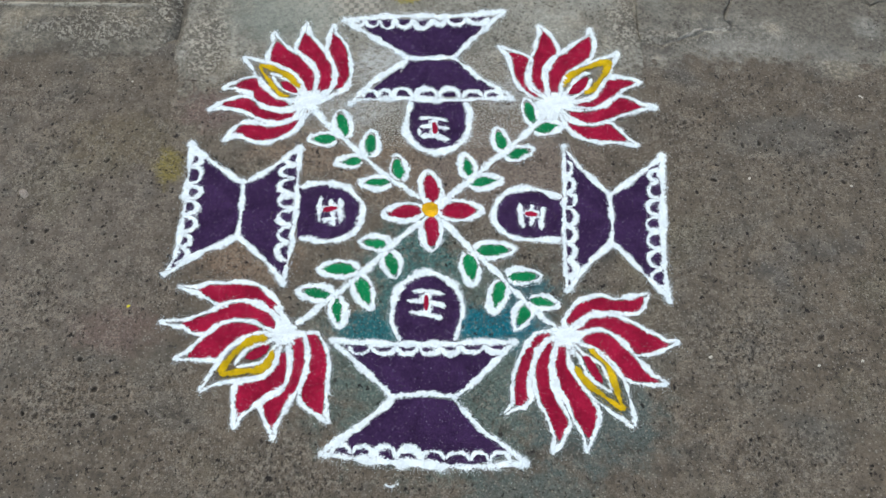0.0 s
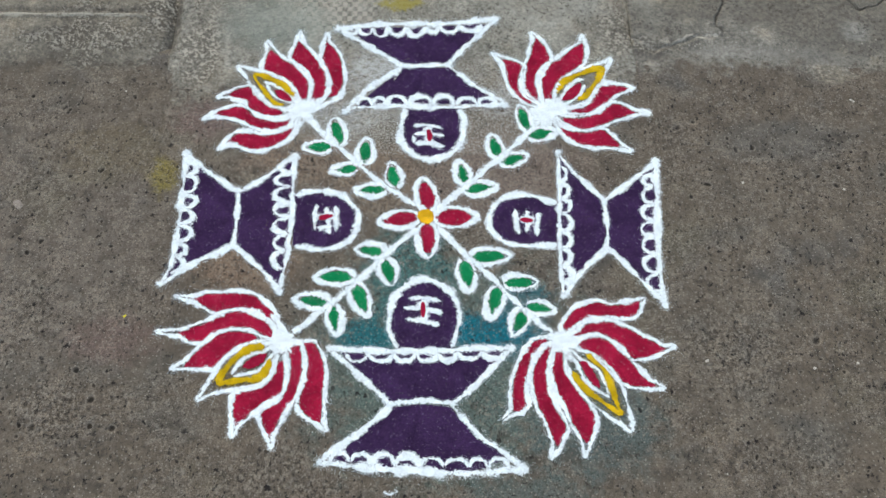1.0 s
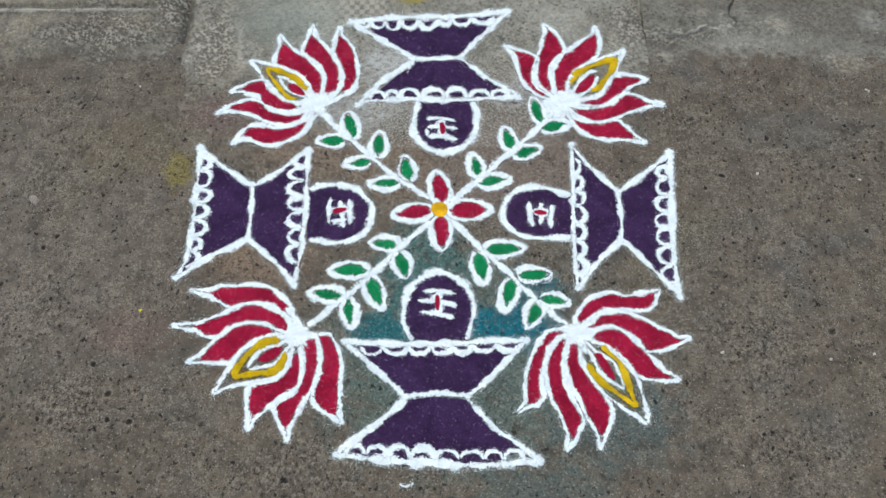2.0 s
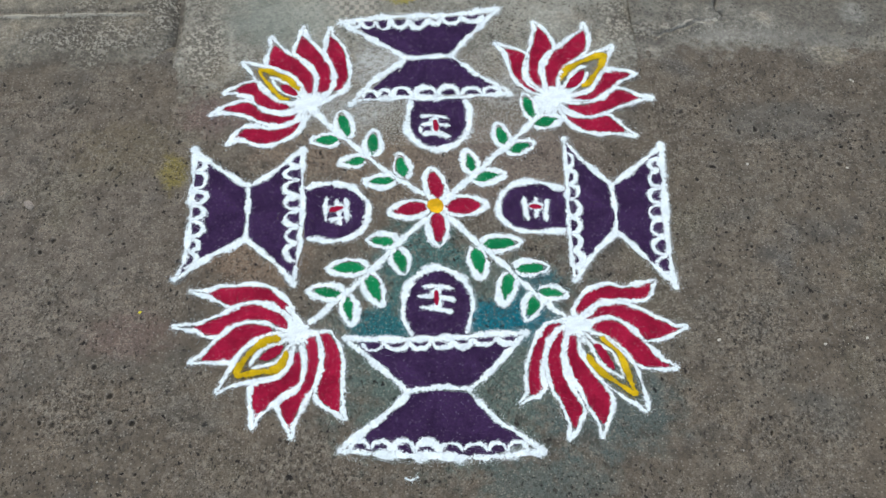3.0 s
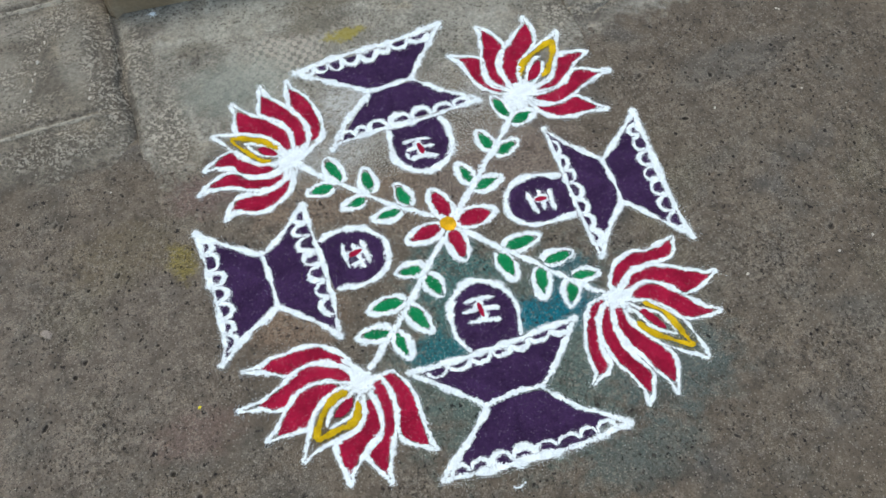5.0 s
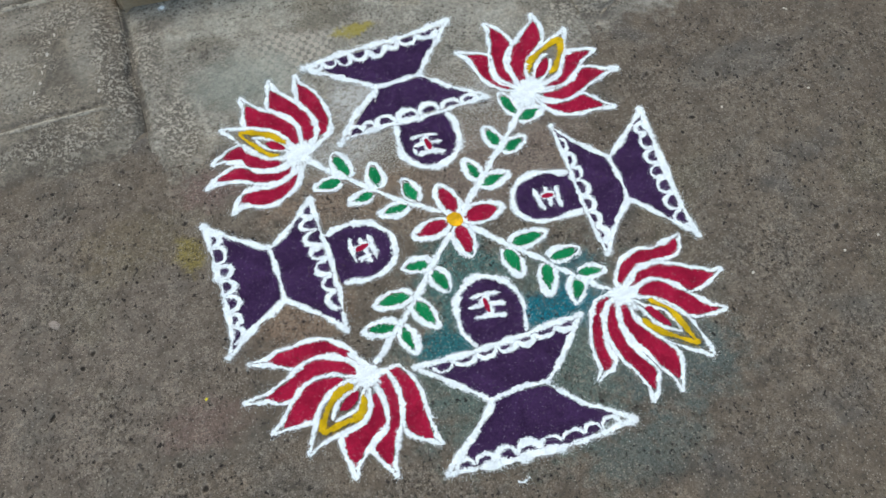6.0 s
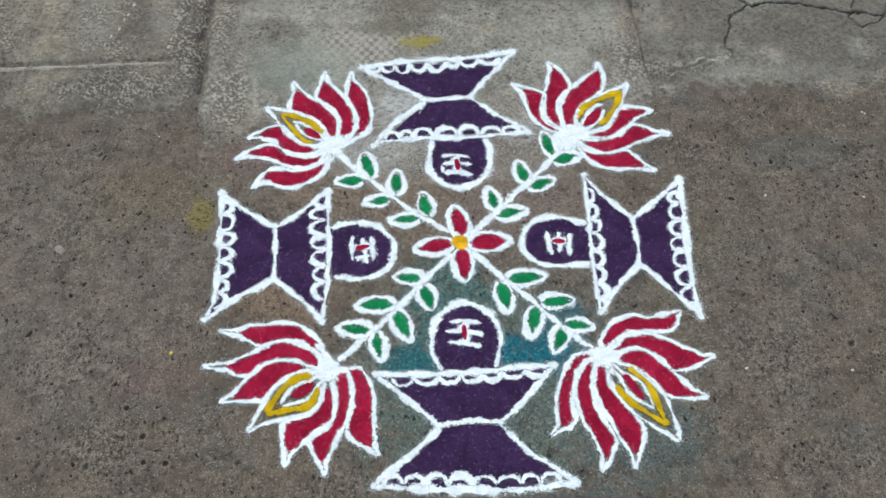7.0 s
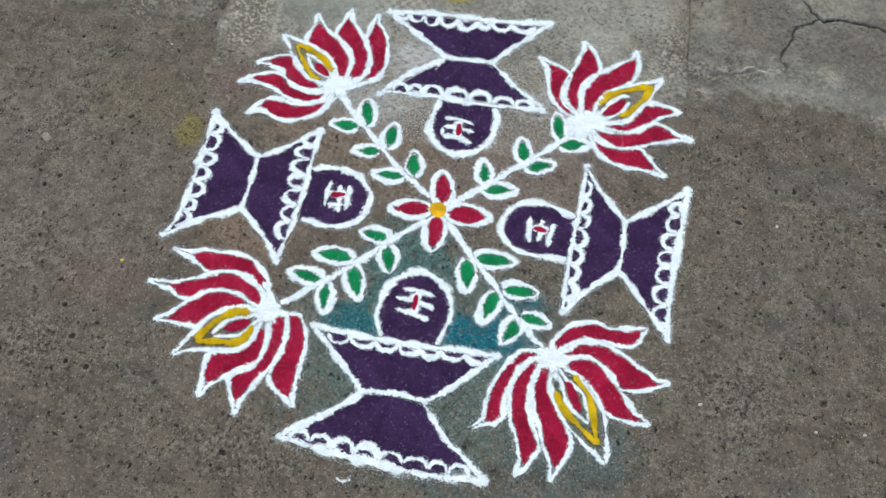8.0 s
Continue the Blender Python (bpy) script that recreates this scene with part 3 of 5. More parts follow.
far = np.array([1.5, 2, 3, 5, 9, 20, 50, 150, 500])
xs = np.concatenate([-far[::-1], np.arange(-1.4, -1.12, 0.014), np.arange(-1.12, 1.18, 0.003), np.arange(1.18, 1.41, 0.014), far])
ys = np.concatenate([-far[::-1], np.arange(-1.4, -0.74, 0.014), np.arange(-0.74, 0.44, 0.003), np.arange(0.44, 1.41, 0.014), far])
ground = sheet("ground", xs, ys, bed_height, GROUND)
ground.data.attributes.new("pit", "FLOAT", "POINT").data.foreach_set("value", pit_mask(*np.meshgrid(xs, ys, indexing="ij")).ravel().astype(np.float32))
tagged(ground, "worn grey-brown compacted ground with old colour stains", "ground", kind="structure")
tagged(sheet("pavement_middle", np.linspace(-0.575, 0.486, 266), np.arange(0.13, 0.86, 0.004), patch_height, PATCH, 0.06),
       "pale grey cement patch worn thin towards the ground", "pavement", kind="structure")
tagged(sheet("pavement_left", np.concatenate([np.linspace(-4.0, -1.2, 80)[:-1], np.linspace(-1.2, -0.575, 156)]), np.arange(0.33, 1.6, 0.004), left_height, SLAB_LEFT, 0.06),
       "raised grey cement slab with trowelled lines and pale crust", "pavement", kind="structure")
right_xs = np.concatenate([np.arange(0.486, 0.66, 0.004), np.arange(0.66, 1.16, 0.002), np.arange(1.16, 1.3, 0.005), np.arange(1.32, 4.0, 0.04)])
right_ys = np.concatenate([np.arange(0.30, 0.45, 0.004), np.arange(0.45, 0.76, 0.002), np.arange(0.765, 1.3, 0.01)])
slab = sheet("pavement_right", right_xs, right_ys, right_height, SLAB_RIGHT, 0.06)
# how strongly each vertex darkens for shade inside the cracks
crack_shade = np.zeros(len(slab.data.vertices), np.float32)
crack_shade[: right_xs.size * right_ys.size] = crack_mask(*np.meshgrid(right_xs, right_ys, indexing="ij")).ravel()
gx, gy = np.meshgrid(right_xs, right_ys, indexing="ij")
scar = np.zeros(len(crack_shade), np.float32)
scar[: gx.size] = np.exp(-((near_line(gx + 0.012 * clouds(gx, gy, 40, 3), gy + 0.012 * clouds(gx + 5, gy, 40, 3) - 0.004, JOINT[:6]) / 0.0036) ** 2)).ravel()
slab.data.attributes.new("scar", "FLOAT", "POINT").data.foreach_set("value", scar)
slab.data.attributes.new("crack_shade", "FLOAT", "POINT").data.foreach_set("value", crack_shade)
tagged(slab, "weathered grey cement slab with dark branching cracks", "pavement", kind="structure")


def rounded_block(name, size, material, bevel=0.012):
    bm = bmesh.new()
    bmesh.ops.create_cube(bm, size=1.0)
    bmesh.ops.scale(bm, vec=size, verts=bm.verts)
    bmesh.ops.bevel(bm, geom=bm.edges[:], offset=bevel, segments=3, affect="EDGES")
    mesh = bpy.data.meshes.new(name)
    bm.to_mesh(mesh)
    mesh.materials.append(material)
    return new(name, mesh)


step = rounded_block("doorstep", (1.06, 0.40, 0.20), PLASTER)
step.matrix_world = pose(-0.025, 0.993, 0.0, 0, 0, -5.0)
tagged(step, "brown plastered doorstep rising behind the cement", "step", kind="structure")

# ---- the powder drawing ----
part_rng = np.random.default_rng(11)
LOOSE = {}
LAYER = [0]


def spline(points, gap=0.0017):
    """A smooth line through points, sampled evenly; None marks a corner at the point before it."""
    runs, run = [], []
    for p in points:
        if p is None:
            runs.append(run)
            run = [run[-1]]
        else:
            run.append(p)
    runs.append(run)
    whole = []
    for run in runs:
        q = np.array(run, float)
        q = np.concatenate([[2 * q[0] - q[1]], q, [2 * q[-1] - q[-2]]])
        for a, b, c, d in zip(q, q[1:], q[2:], q[3:]):
            s = np.linspace(0, 1, 14)[:-1, None]
            whole.append(0.5 * (2 * b + (c - a) * s + (2 * a - 5 * b + 4 * c - d) * s**2 + (3 * b - a - 3 * c + d) * s**3))
        whole.append(q[-2][None])
    path = np.concatenate(whole)
    along = np.concatenate([[0], np.cumsum(np.linalg.norm(np.diff(path, axis=0), axis=1))])
    at = np.linspace(0, along[-1], max(4, int(along[-1] / gap)))
    return np.stack([np.interp(at, along, path[:, k]) for k in range(2)], -1)


def sideways(path):
    way = np.gradient(path, axis=0)
    way /= np.linalg.norm(way, axis=1)[:, None] + 1e-9
    return np.stack([-way[:, 1], way[:, 0]], -1)


def motif(name, place, label, category, group=""):
    ob = new(name)
    ob.empty_display_size = 0.05
    ob.matrix_world = pose(*place, float(lift(*map(np.array, place))))
    LOOSE[ob.name] = []
    return tagged(ob, label, category, group)


def part_of(name, verts, faces, material, parent, flat=True, label="", thin=None):
    top = parent
    origin = Vector((0, 0, 0))
    while top:
        origin += top.location
        top = top.parent
    ob = object_of(name, np.asarray(verts) - np.array(origin), faces, material, flat, thin)
    ob.parent = parent
    return tagged(ob, label)


def sprinkle(thing, path, width, material, per_metre=3600):
    """Notes the grains of a poured line: dense at its edges and thinning outwards."""
    steps = np.linalg.norm(np.diff(path, axis=0), axis=1).sum()
    count = int(steps * per_metre)
    at = part_rng.integers(0, len(path), count)
    side = sideways(path)[at]
    shed = np.interp(at, np.arange(0, len(path) + 9, 9), part_rng.uniform(0.2, 1.8, len(np.arange(0, len(path) + 9, 9))))
    out = part_rng.exponential(0.0027, count) * shed - 0.0008
    off = np.where(part_rng.random(count) < 0.5, -1, 1) * (width[at] / 2 + out)
    LOOSE[thing.name].append((material, path[at] + side * off[:, None] + part_rng.normal(0, 0.0007, (count, 2))))


def settle(thing):
    """Turns the noted grains of a motif into little heaps, one part for each colour."""
    for material in (WHITE, RED, PURPLE, GREEN, YELLOW):
        spots = [p for m, p in LOOSE[thing.name] if m == material]
        if not spots:
            continue
        p = np.concatenate(spots)
        n = len(p)
        size, turn = part_rng.uniform(0.0004, 0.0012, n), part_rng.uniform(0, 6.3, n)
        z = lift(p[:, 0], p[:, 1])
        verts = [np.stack([p[:, 0] + size * np.cos(turn + a), p[:, 1] + size * np.sin(turn + a), z - 0.0004], -1) for a in (0, 2.1, 4.2)]
        verts.append(np.stack([p[:, 0], p[:, 1], z + size * 0.8], -1))
        k = np.arange(n)
        faces = np.concatenate([np.stack([k + a * n, k + b * n, k + 3 * n], -1) for a, b in ((0, 1), (1, 2), (2, 0))])
        ob = part_of("scattered_powder", np.concatenate(verts), faces, material, thing)
        tagged(ob, kind="stuff")


def crumble(count, size, spacing):
    """A wavering edge: random steps every so many samples, joined straight."""
    knots = np.arange(0, count + spacing, spacing)
    return np.interp(np.arange(count), knots, part_rng.normal(0, size, len(knots)))


def ribbon(name, parent, path, width, material=None, height=0.0010, label=""):
    """A poured line of powder: a thin flat bank with crumbling edges."""
    LAYER[0] += 1
    n, side = len(path), sideways(path)
    path = path + side * crumble(n, 0.0006, 11)[:, None]
    base = lift(path[:, 0], path[:, 1])
    swell = 1 + crumble(n, 0.10, 14)
    rows, ends = [], np.minimum(np.arange(n), np.arange(n)[::-1])
    tips = 0.45 * smooth(5, 0, ends)
    for u, h in ((-1, 0.25), (-0.5, 0.9), (0, 1), (0.5, 0.9), (1, 0.25)):
        w = width / 2 * u * swell * 1.62
        if u:
            w = w + (crumble(n, 0.0009, 2) + crumble(n, 0.0006, 5)) * (1 if abs(u) == 1 else 0.8)
        z = base + height * h + 0.00012 * part_rng.normal(0, 1, n) + (LAYER[0] % 23) * 0.00002
        rows.append(np.concatenate([path + side * w[:, None], z[:, None]], 1))
    ids = np.arange(5 * n).reshape(5, n)
    faces = np.stack([ids[:-1, :-1], ids[:-1, 1:], ids[1:, 1:], ids[1:, :-1]], -1).reshape(-1, 4)[:, ::-1]
    thin = np.concatenate([np.minimum(1, a + tips) for a in (1.0, 0.54, 0.0, 0.54, 1.0)])
    return part_of(name, np.concatenate(rows), faces, material or WHITE, parent, False, label, thin)


def line(thing, name, points, width, material=None, parent=None, height=0.0010):
    path = spline(points)
    ends = np.minimum(np.arange(len(path)), np.arange(len(path))[::-1]) * 0.0017
    wide = width * (0.85 + 0.15 * smooth(0, width * 0.4, ends))
    sprinkle(thing, path, wide, material or WHITE)
    return ribbon(name, parent or thing, path, wide, material, height)


def flat_bed(name, thing, edge, material, height=0.0004, label=""):
    """A filled field of powder inside a closed line."""
    LAYER[0] += 1
    edge = edge + part_rng.normal(0, 0.0008, edge.shape)
    low, high = edge.min(0), edge.max(0)
    gx, gy = np.meshgrid(np.arange(low[0], high[0], 0.008), np.arange(low[1], high[1], 0.008), indexing="ij")
    inner = np.stack([gx.ravel(), gy.ravel()], -1) + part_rng.normal(0, 0.001, (gx.size, 2))
    n = len(edge)
    pts, _, tris, *_ = geometry.delaunay_2d_cdt([Vector(p) for p in np.concatenate([edge, inner])], [], [list(range(n))], 1, 1e-6)
    xy = np.array([tuple(p) for p in pts])
    top = lift(xy[:, 0], xy[:, 1]) + height + 0.00012 * clouds(xy[:, 0], xy[:, 1], 110, 2) + (LAYER[0] % 11) * 0.00001
    verts, faces = np.concatenate([xy, top[:, None]], 1), [tuple(t) for t in tris]
    rim = np.concatenate([edge, (lift(edge[:, 0], edge[:, 1]) - 0.001)[:, None]], 1)
    start = len(verts)
    upper = np.concatenate([edge, (lift(edge[:, 0], edge[:, 1]) + height)[:, None]], 1)
    verts = np.concatenate([verts, rim, upper])
    faces += [(start + k, start + (k + 1) % n, start + n + (k + 1) % n, start + n + k) for k in range(n)]
    return part_of(name, verts, faces, material, thing, False, label)


def panel(thing, name, points, material):
    return flat_bed(name, thing, spline(points, 0.004), material)


def petal(thing, one, other, spike):
    """A lotus petal: its red field between two sides that meet in the tip, and a white outline drawn out into a spike."""
    a, b = spline(one), spline(other)
    wide = 0.0110 + 0.0035 * thing.location.y
    tip = np.array(spike)
    sides = []
    for path, rest in ((a, b), (b, a)):
        side = sideways(path)
        away = path - rest[np.argmin(((path[:, None] - rest[None]) ** 2).sum(-1), axis=1)]
        sides.append(side * np.sign((side * away).sum() + 1e-9))
    # the red reaches a little under the white
    bed = flat_bed("petal", thing, np.concatenate([a + sides[0] * 0.0020, (b + sides[1] * 0.0020)[-2::-1]]), RED)
    for path, side in ((a, sides[0]), (b, sides[1])):
        out = path + side * wide * 0.61
        out = out[: max(3, len(out) - 3)]
        more = np.linspace(out[-1], tip, max(3, int(np.linalg.norm(tip - out[-1]) / 0.0017)))[1:]
        whole = np.concatenate([out, more])
        middle = np.array(thing.location[:2])
        reach = np.linalg.norm(out[0] - middle)
        if reach < 0.07:
            whole = np.concatenate([np.linspace(middle, out[0], max(3, int(reach / 0.0017)))[:-1], whole])
        for _ in range(3):
            whole[1:-1] = (whole[:-2] + whole[1:-1] * 2 + whole[2:]) / 4
        width = np.full(len(whole), wide)
        width *= 1 - 0.08 * smooth(len(whole) - 18, len(whole), np.arange(len(whole)))
        sprinkle(thing, whole, width, WHITE)
        ribbon("outline", bed, whole, width)
    return bed


def bud(thing, upper, lower, gold_upper, gold_lower, inner_upper, inner_lower, core):
    """The middle petal: white outline, a golden line inside it, a small red core with a thin white line."""
    flat_bed("core", thing, spline(core + [core[0]]), RED, 0.0017)
    middle = np.array(thing.location[:2])
    for points in (inner_upper, inner_lower):
        last = np.array(points[-1])
        near = [tuple(last + (middle - last) * k) for k in (0.45, 0.85)]
        line(thing, "inner_line", points + near, 0.0098)
    for points in (gold_upper, gold_lower):
        line(thing, "golden_line", points, 0.0150, YELLOW, height=0.0018)
    for points in (upper, lower):
        line(thing, "bud_outline", points, 0.0110 + 0.0035 * thing.location.y)


def disc(thing, name, centre, radius, material, uneven=0.12):
    turn = np.linspace(0, 2 * math.pi, 40)[:-1]
    r = radius * (1 + uneven * np.interp(turn, np.linspace(0, 6.3, 9), part_rng.normal(0, 0.6, 9)))
    edge = np.array(centre) + np.stack([r * np.cos(turn), r * np.sin(turn)], -1)
    return flat_bed(name, thing, edge, material, 0.0016)


def heart(thing, centre, radius, name="heart"):
    """The heaped white middle from which the petals spring, smeared outwards in rays."""
    turn = np.linspace(0, 2 * math.pi, 73)[:-1]
    reach = 1 + np.interp(turn, np.linspace(0, 6.3, 25), part_rng.normal(0.25, 0.22, 25)) + part_rng.normal(0, 0.06, 72)
    rings = np.linspace(0.12, 1, 8)
    xy = np.array(centre) + (rings[:, None] * reach * radius * 1.15)[:, :, None] * np.stack([np.cos(turn), np.sin(turn)], -1)
    z = lift(xy[..., 0], xy[..., 1]) + 0.0013 * (1 - rings[:, None] ** 4) + 0.0003 + part_rng.normal(0, 0.00018, xy.shape[:2])
    verts = np.concatenate([xy, z[..., None]], -1).reshape(-1, 3)
    ids = np.arange(len(verts)).reshape(8, 72)
    nxt = np.roll(ids, -1, axis=1)
    faces = [tuple(f) for f in np.stack([ids[:-1], ids[1:], nxt[1:], nxt[:-1]], -1).reshape(-1, 4)] + [tuple(ids[0])]
    part_of(name, verts, faces, WHITE, thing, False, "", np.repeat(rings**4 * 0.88, 72))
    ring = xy[-1]
    sprinkle(thing, np.concatenate([ring, ring[:1]]), np.full(73, 0.003), WHITE, 3500)


def oval(base, tip, width):
    base, tip = np.array(base), np.array(tip)
    way = tip - base
    across = np.array([-way[1], way[0]]) / np.linalg.norm(way)
    s = np.linspace(0, 2 * math.pi, 44)[:-1]
    lean = 1 + 0.12 * np.cos(s)
    return (base + tip) / 2 + np.cos(s)[:, None] * -way / 2 + (np.sin(s) * lean * width / 2)[:, None] * across


def leaf(thing, base, tip, width, material=None, name="leaf"):
    """A filled leaf or flower petal ringed in white."""
    edge = oval(base, tip, width)
    middle = edge.mean(0)
    away = edge - middle
    bed = flat_bed(name, thing, edge + away / np.linalg.norm(away, axis=1)[:, None] * 0.0024, material or GREEN)
    ring = np.concatenate([edge, edge[:2]])
    way = np.array(tip) - np.array(base)
    out = ring + sideways(ring) * -0.0056
    if ((out - edge.mean(0)) ** 2).sum() < ((ring - edge.mean(0)) ** 2).sum():
        out = ring + sideways(ring) * 0.0056
    point = np.maximum(0, ((out - edge.mean(0)) @ way) / (way @ way) - 0.44)[:, None]
    ring = spline([tuple(p) for p in (out + way * point * 0.9)[::3]] + [tuple(out[0])])
    width = np.full(len(ring), 0.0122)
    sprinkle(thing, ring, width, WHITE)
    ribbon("outline", bed, ring, width)
    return bed


def dab(thing, name, one, other, width, material):
    return flat_bed(name, thing, oval(one, other, width), material, 0.0016)


def scallops(thing, feet, tops):
    """A row of small arcs along a rim: each stands on two feet and passes over a top."""
    for p, q, top in zip(feet, feet[1:], tops):
        p, q, top = np.array(p), np.array(q), np.array(top)
        way, rise = q - p, top - (p + q) / 2
        arc = [p + way * 0.03, p + way * 0.10 + rise * 0.60, p + way * 0.28 + rise * 0.93, top, q - way * 0.28 + rise * 0.93, q - way * 0.10 + rise * 0.60, q - way * 0.03]
        line(thing, "scallop", [tuple(v) for v in arc], (0.0120 + 0.003 * thing.location.y) * part_rng.uniform(0.9, 1.15))


lotus = motif("lotus_motif", (-0.268, 0.270), "crimson lotus drawn beside the cement patch, thin white tips", "lotus motif", "lotuses of the floor drawing")
petal(lotus, [(-0.275, 0.294), (-0.287, 0.331), (-0.312, 0.364), (-0.360, 0.383), None, (-0.357, 0.413), (-0.348, 0.443)],
      [(-0.265, 0.296), (-0.257, 0.331), (-0.265, 0.366), (-0.288, 0.394), (-0.321, 0.415), (-0.348, 0.443)], (-0.357, 0.475))
petal(lotus, [(-0.250, 0.295), (-0.248, 0.323), (-0.248, 0.355), (-0.259, 0.376), (-0.281, 0.403), (-0.298, 0.423), None, (-0.285, 0.467)],
      [(-0.235, 0.299), (-0.221, 0.320), (-0.219, 0.347), (-0.227, 0.384), (-0.249, 0.420), (-0.268, 0.445), (-0.285, 0.467)], (-0.281, 0.504))
petal(lotus, [(-0.214, 0.307), (-0.205, 0.331), (-0.205, 0.355), (-0.216, 0.391), (-0.228, 0.417), None, (-0.222, 0.466)],
      [(-0.196, 0.314), (-0.186, 0.339), (-0.184, 0.372), (-0.191, 0.413), (-0.205, 0.446), (-0.222, 0.466)], (-0.220, 0.495))
petal(lotus, [(-0.311, 0.268), (-0.337, 0.281), (-0.364, 0.306), (-0.385, 0.338), None, (-0.413, 0.331), (-0.431, 0.317)],
      [(-0.317, 0.260), (-0.348, 0.263), (-0.376, 0.278), (-0.394, 0.301), (-0.414, 0.311), (-0.431, 0.317)], (-0.462, 0.309))
petal(lotus, [(-0.286, 0.249), (-0.310, 0.242), (-0.340, 0.245), (-0.372, 0.255), (-0.392, 0.275), (-0.411, 0.281), (-0.455, 0.267)],
      [(-0.303, 0.234), (-0.333, 0.223), (-0.364, 0.231), (-0.396, 0.249), (-0.427, 0.259), (-0.455, 0.267)], (-0.486, 0.247))
petal(lotus, [(-0.280, 0.228), (-0.314, 0.211), (-0.349, 0.204), (-0.380, 0.212), (-0.404, 0.209), (-0.423, 0.191)],
      [(-0.284, 0.222), (-0.306, 0.195), (-0.341, 0.176), (-0.371, 0.172), (-0.396, 0.184), (-0.423, 0.191)], (-0.447, 0.165))
bud(lotus, [(-0.422, 0.400), (-0.367, 0.383), (-0.322, 0.364), (-0.291, 0.334), (-0.275, 0.294)], [(-0.422, 0.400), (-0.396, 0.363), (-0.373, 0.325), (-0.348, 0.295), (-0.318, 0.280), (-0.287, 0.279)],
    [(-0.383, 0.376), (-0.345, 0.361), (-0.314, 0.342), (-0.289, 0.310)], [(-0.383, 0.376), (-0.367, 0.344), (-0.345, 0.311), (-0.325, 0.291), (-0.304, 0.289)],
    [(-0.360, 0.351), (-0.329, 0.343), (-0.303, 0.323), (-0.287, 0.297)], [(-0.354, 0.346), (-0.337, 0.319), (-0.317, 0.302), (-0.295, 0.294)],
    [(-0.333, 0.329), (-0.314, 0.327), (-0.294, 0.305), (-0.300, 0.297), (-0.320, 0.308)])
heart(lotus, (-0.268, 0.270), 0.025)
line(lotus, "smear", [(-0.175, 0.327), (-0.198, 0.303), (-0.232, 0.281), (-0.262, 0.270)], 0.0141)
line(lotus, "smear", [(-0.257, 0.253), (-0.272, 0.237), (-0.284, 0.222)], 0.0137)
settle(lotus)
lotus = motif("lotus_motif", (0.278, 0.270), "crimson lotus with a broad smeared white heart, reaching onto the cement", "lotus motif", "lotuses of the floor drawing")
petal(lotus, [(0.237, 0.292), (0.207, 0.319), (0.191, 0.359), (0.186, 0.391), (0.183, 0.414)],
      [(0.239, 0.294), (0.221, 0.317), (0.214, 0.343), (0.220, 0.375), (0.225, 0.395), None, (0.205, 0.408), (0.183, 0.414)], (0.152, 0.438))
petal(lotus, [(0.244, 0.303), (0.228, 0.319), (0.225, 0.351), (0.234, 0.392), (0.247, 0.425), (0.263, 0.479)],
      [(0.252, 0.298), (0.254, 0.327), (0.256, 0.362), (0.271, 0.392), (0.286, 0.417), (0.281, 0.446), (0.263, 0.479)], (0.250, 0.502))
petal(lotus, [(0.270, 0.295), (0.263, 0.335), (0.267, 0.367), (0.282, 0.392), (0.309, 0.414), (0.344, 0.443), (0.369, 0.463)],
      [(0.282, 0.303), (0.290, 0.335), (0.309, 0.363), (0.339, 0.388), (0.360, 0.404), None, (0.368, 0.430), (0.369, 0.463)], (0.372, 0.494))
petal(lotus, [(0.326, 0.272), (0.362, 0.280), (0.384, 0.312), (0.399, 0.339), None, (0.425, 0.341), (0.459, 0.333)],
      [(0.326, 0.269), (0.361, 0.269), (0.398, 0.289), (0.426, 0.316), (0.459, 0.333)], (0.479, 0.335))
petal(lotus, [(0.306, 0.249), (0.346, 0.248), (0.385, 0.262), (0.419, 0.286), (0.438, 0.284), (0.467, 0.266)],
      [(0.308, 0.244), (0.344, 0.223), (0.382, 0.231), (0.421, 0.250), (0.467, 0.266)], (0.506, 0.266))
petal(lotus, [(0.298, 0.221), (0.324, 0.211), (0.355, 0.208), (0.387, 0.216), (0.404, 0.201), (0.423, 0.175)],
      [(0.300, 0.218), (0.323, 0.191), (0.358, 0.177), (0.395, 0.177), (0.423, 0.175)], (0.452, 0.158))
bud(lotus, [(0.435, 0.423), (0.412, 0.408), (0.372, 0.393), (0.332, 0.373), (0.304, 0.343), (0.288, 0.308)], [(0.435, 0.423), (0.417, 0.387), (0.399, 0.349), (0.380, 0.315), (0.357, 0.293), (0.324, 0.282)],
    [(0.412, 0.395), (0.384, 0.386), (0.344, 0.370), (0.314, 0.350), (0.296, 0.316)], [(0.412, 0.395), (0.398, 0.367), (0.379, 0.334), (0.362, 0.312), (0.344, 0.299)],
    [(0.363, 0.354), (0.351, 0.357), (0.329, 0.344), (0.312, 0.315)], [(0.365, 0.347), (0.356, 0.328), (0.344, 0.309), (0.325, 0.296)],
    [(0.305, 0.299), (0.321, 0.324), (0.345, 0.345), (0.355, 0.344), (0.348, 0.320), (0.328, 0.302)])
heart(lotus, (0.278, 0.270), 0.031)
line(lotus, "smear", [(0.292, 0.248), (0.294, 0.232), (0.288, 0.219)], 0.0138)
line(lotus, "smear", [(0.264, 0.268), (0.247, 0.264), (0.240, 0.242)], 0.0140)
line(lotus, "smear", [(0.278, 0.256), (0.264, 0.236), (0.251, 0.229)], 0.0139)
settle(lotus)
lotus = motif("lotus_motif", (-0.281, -0.277), "large crimson lotus with a stray white dab by one petal", "lotus motif", "lotuses of the floor drawing")
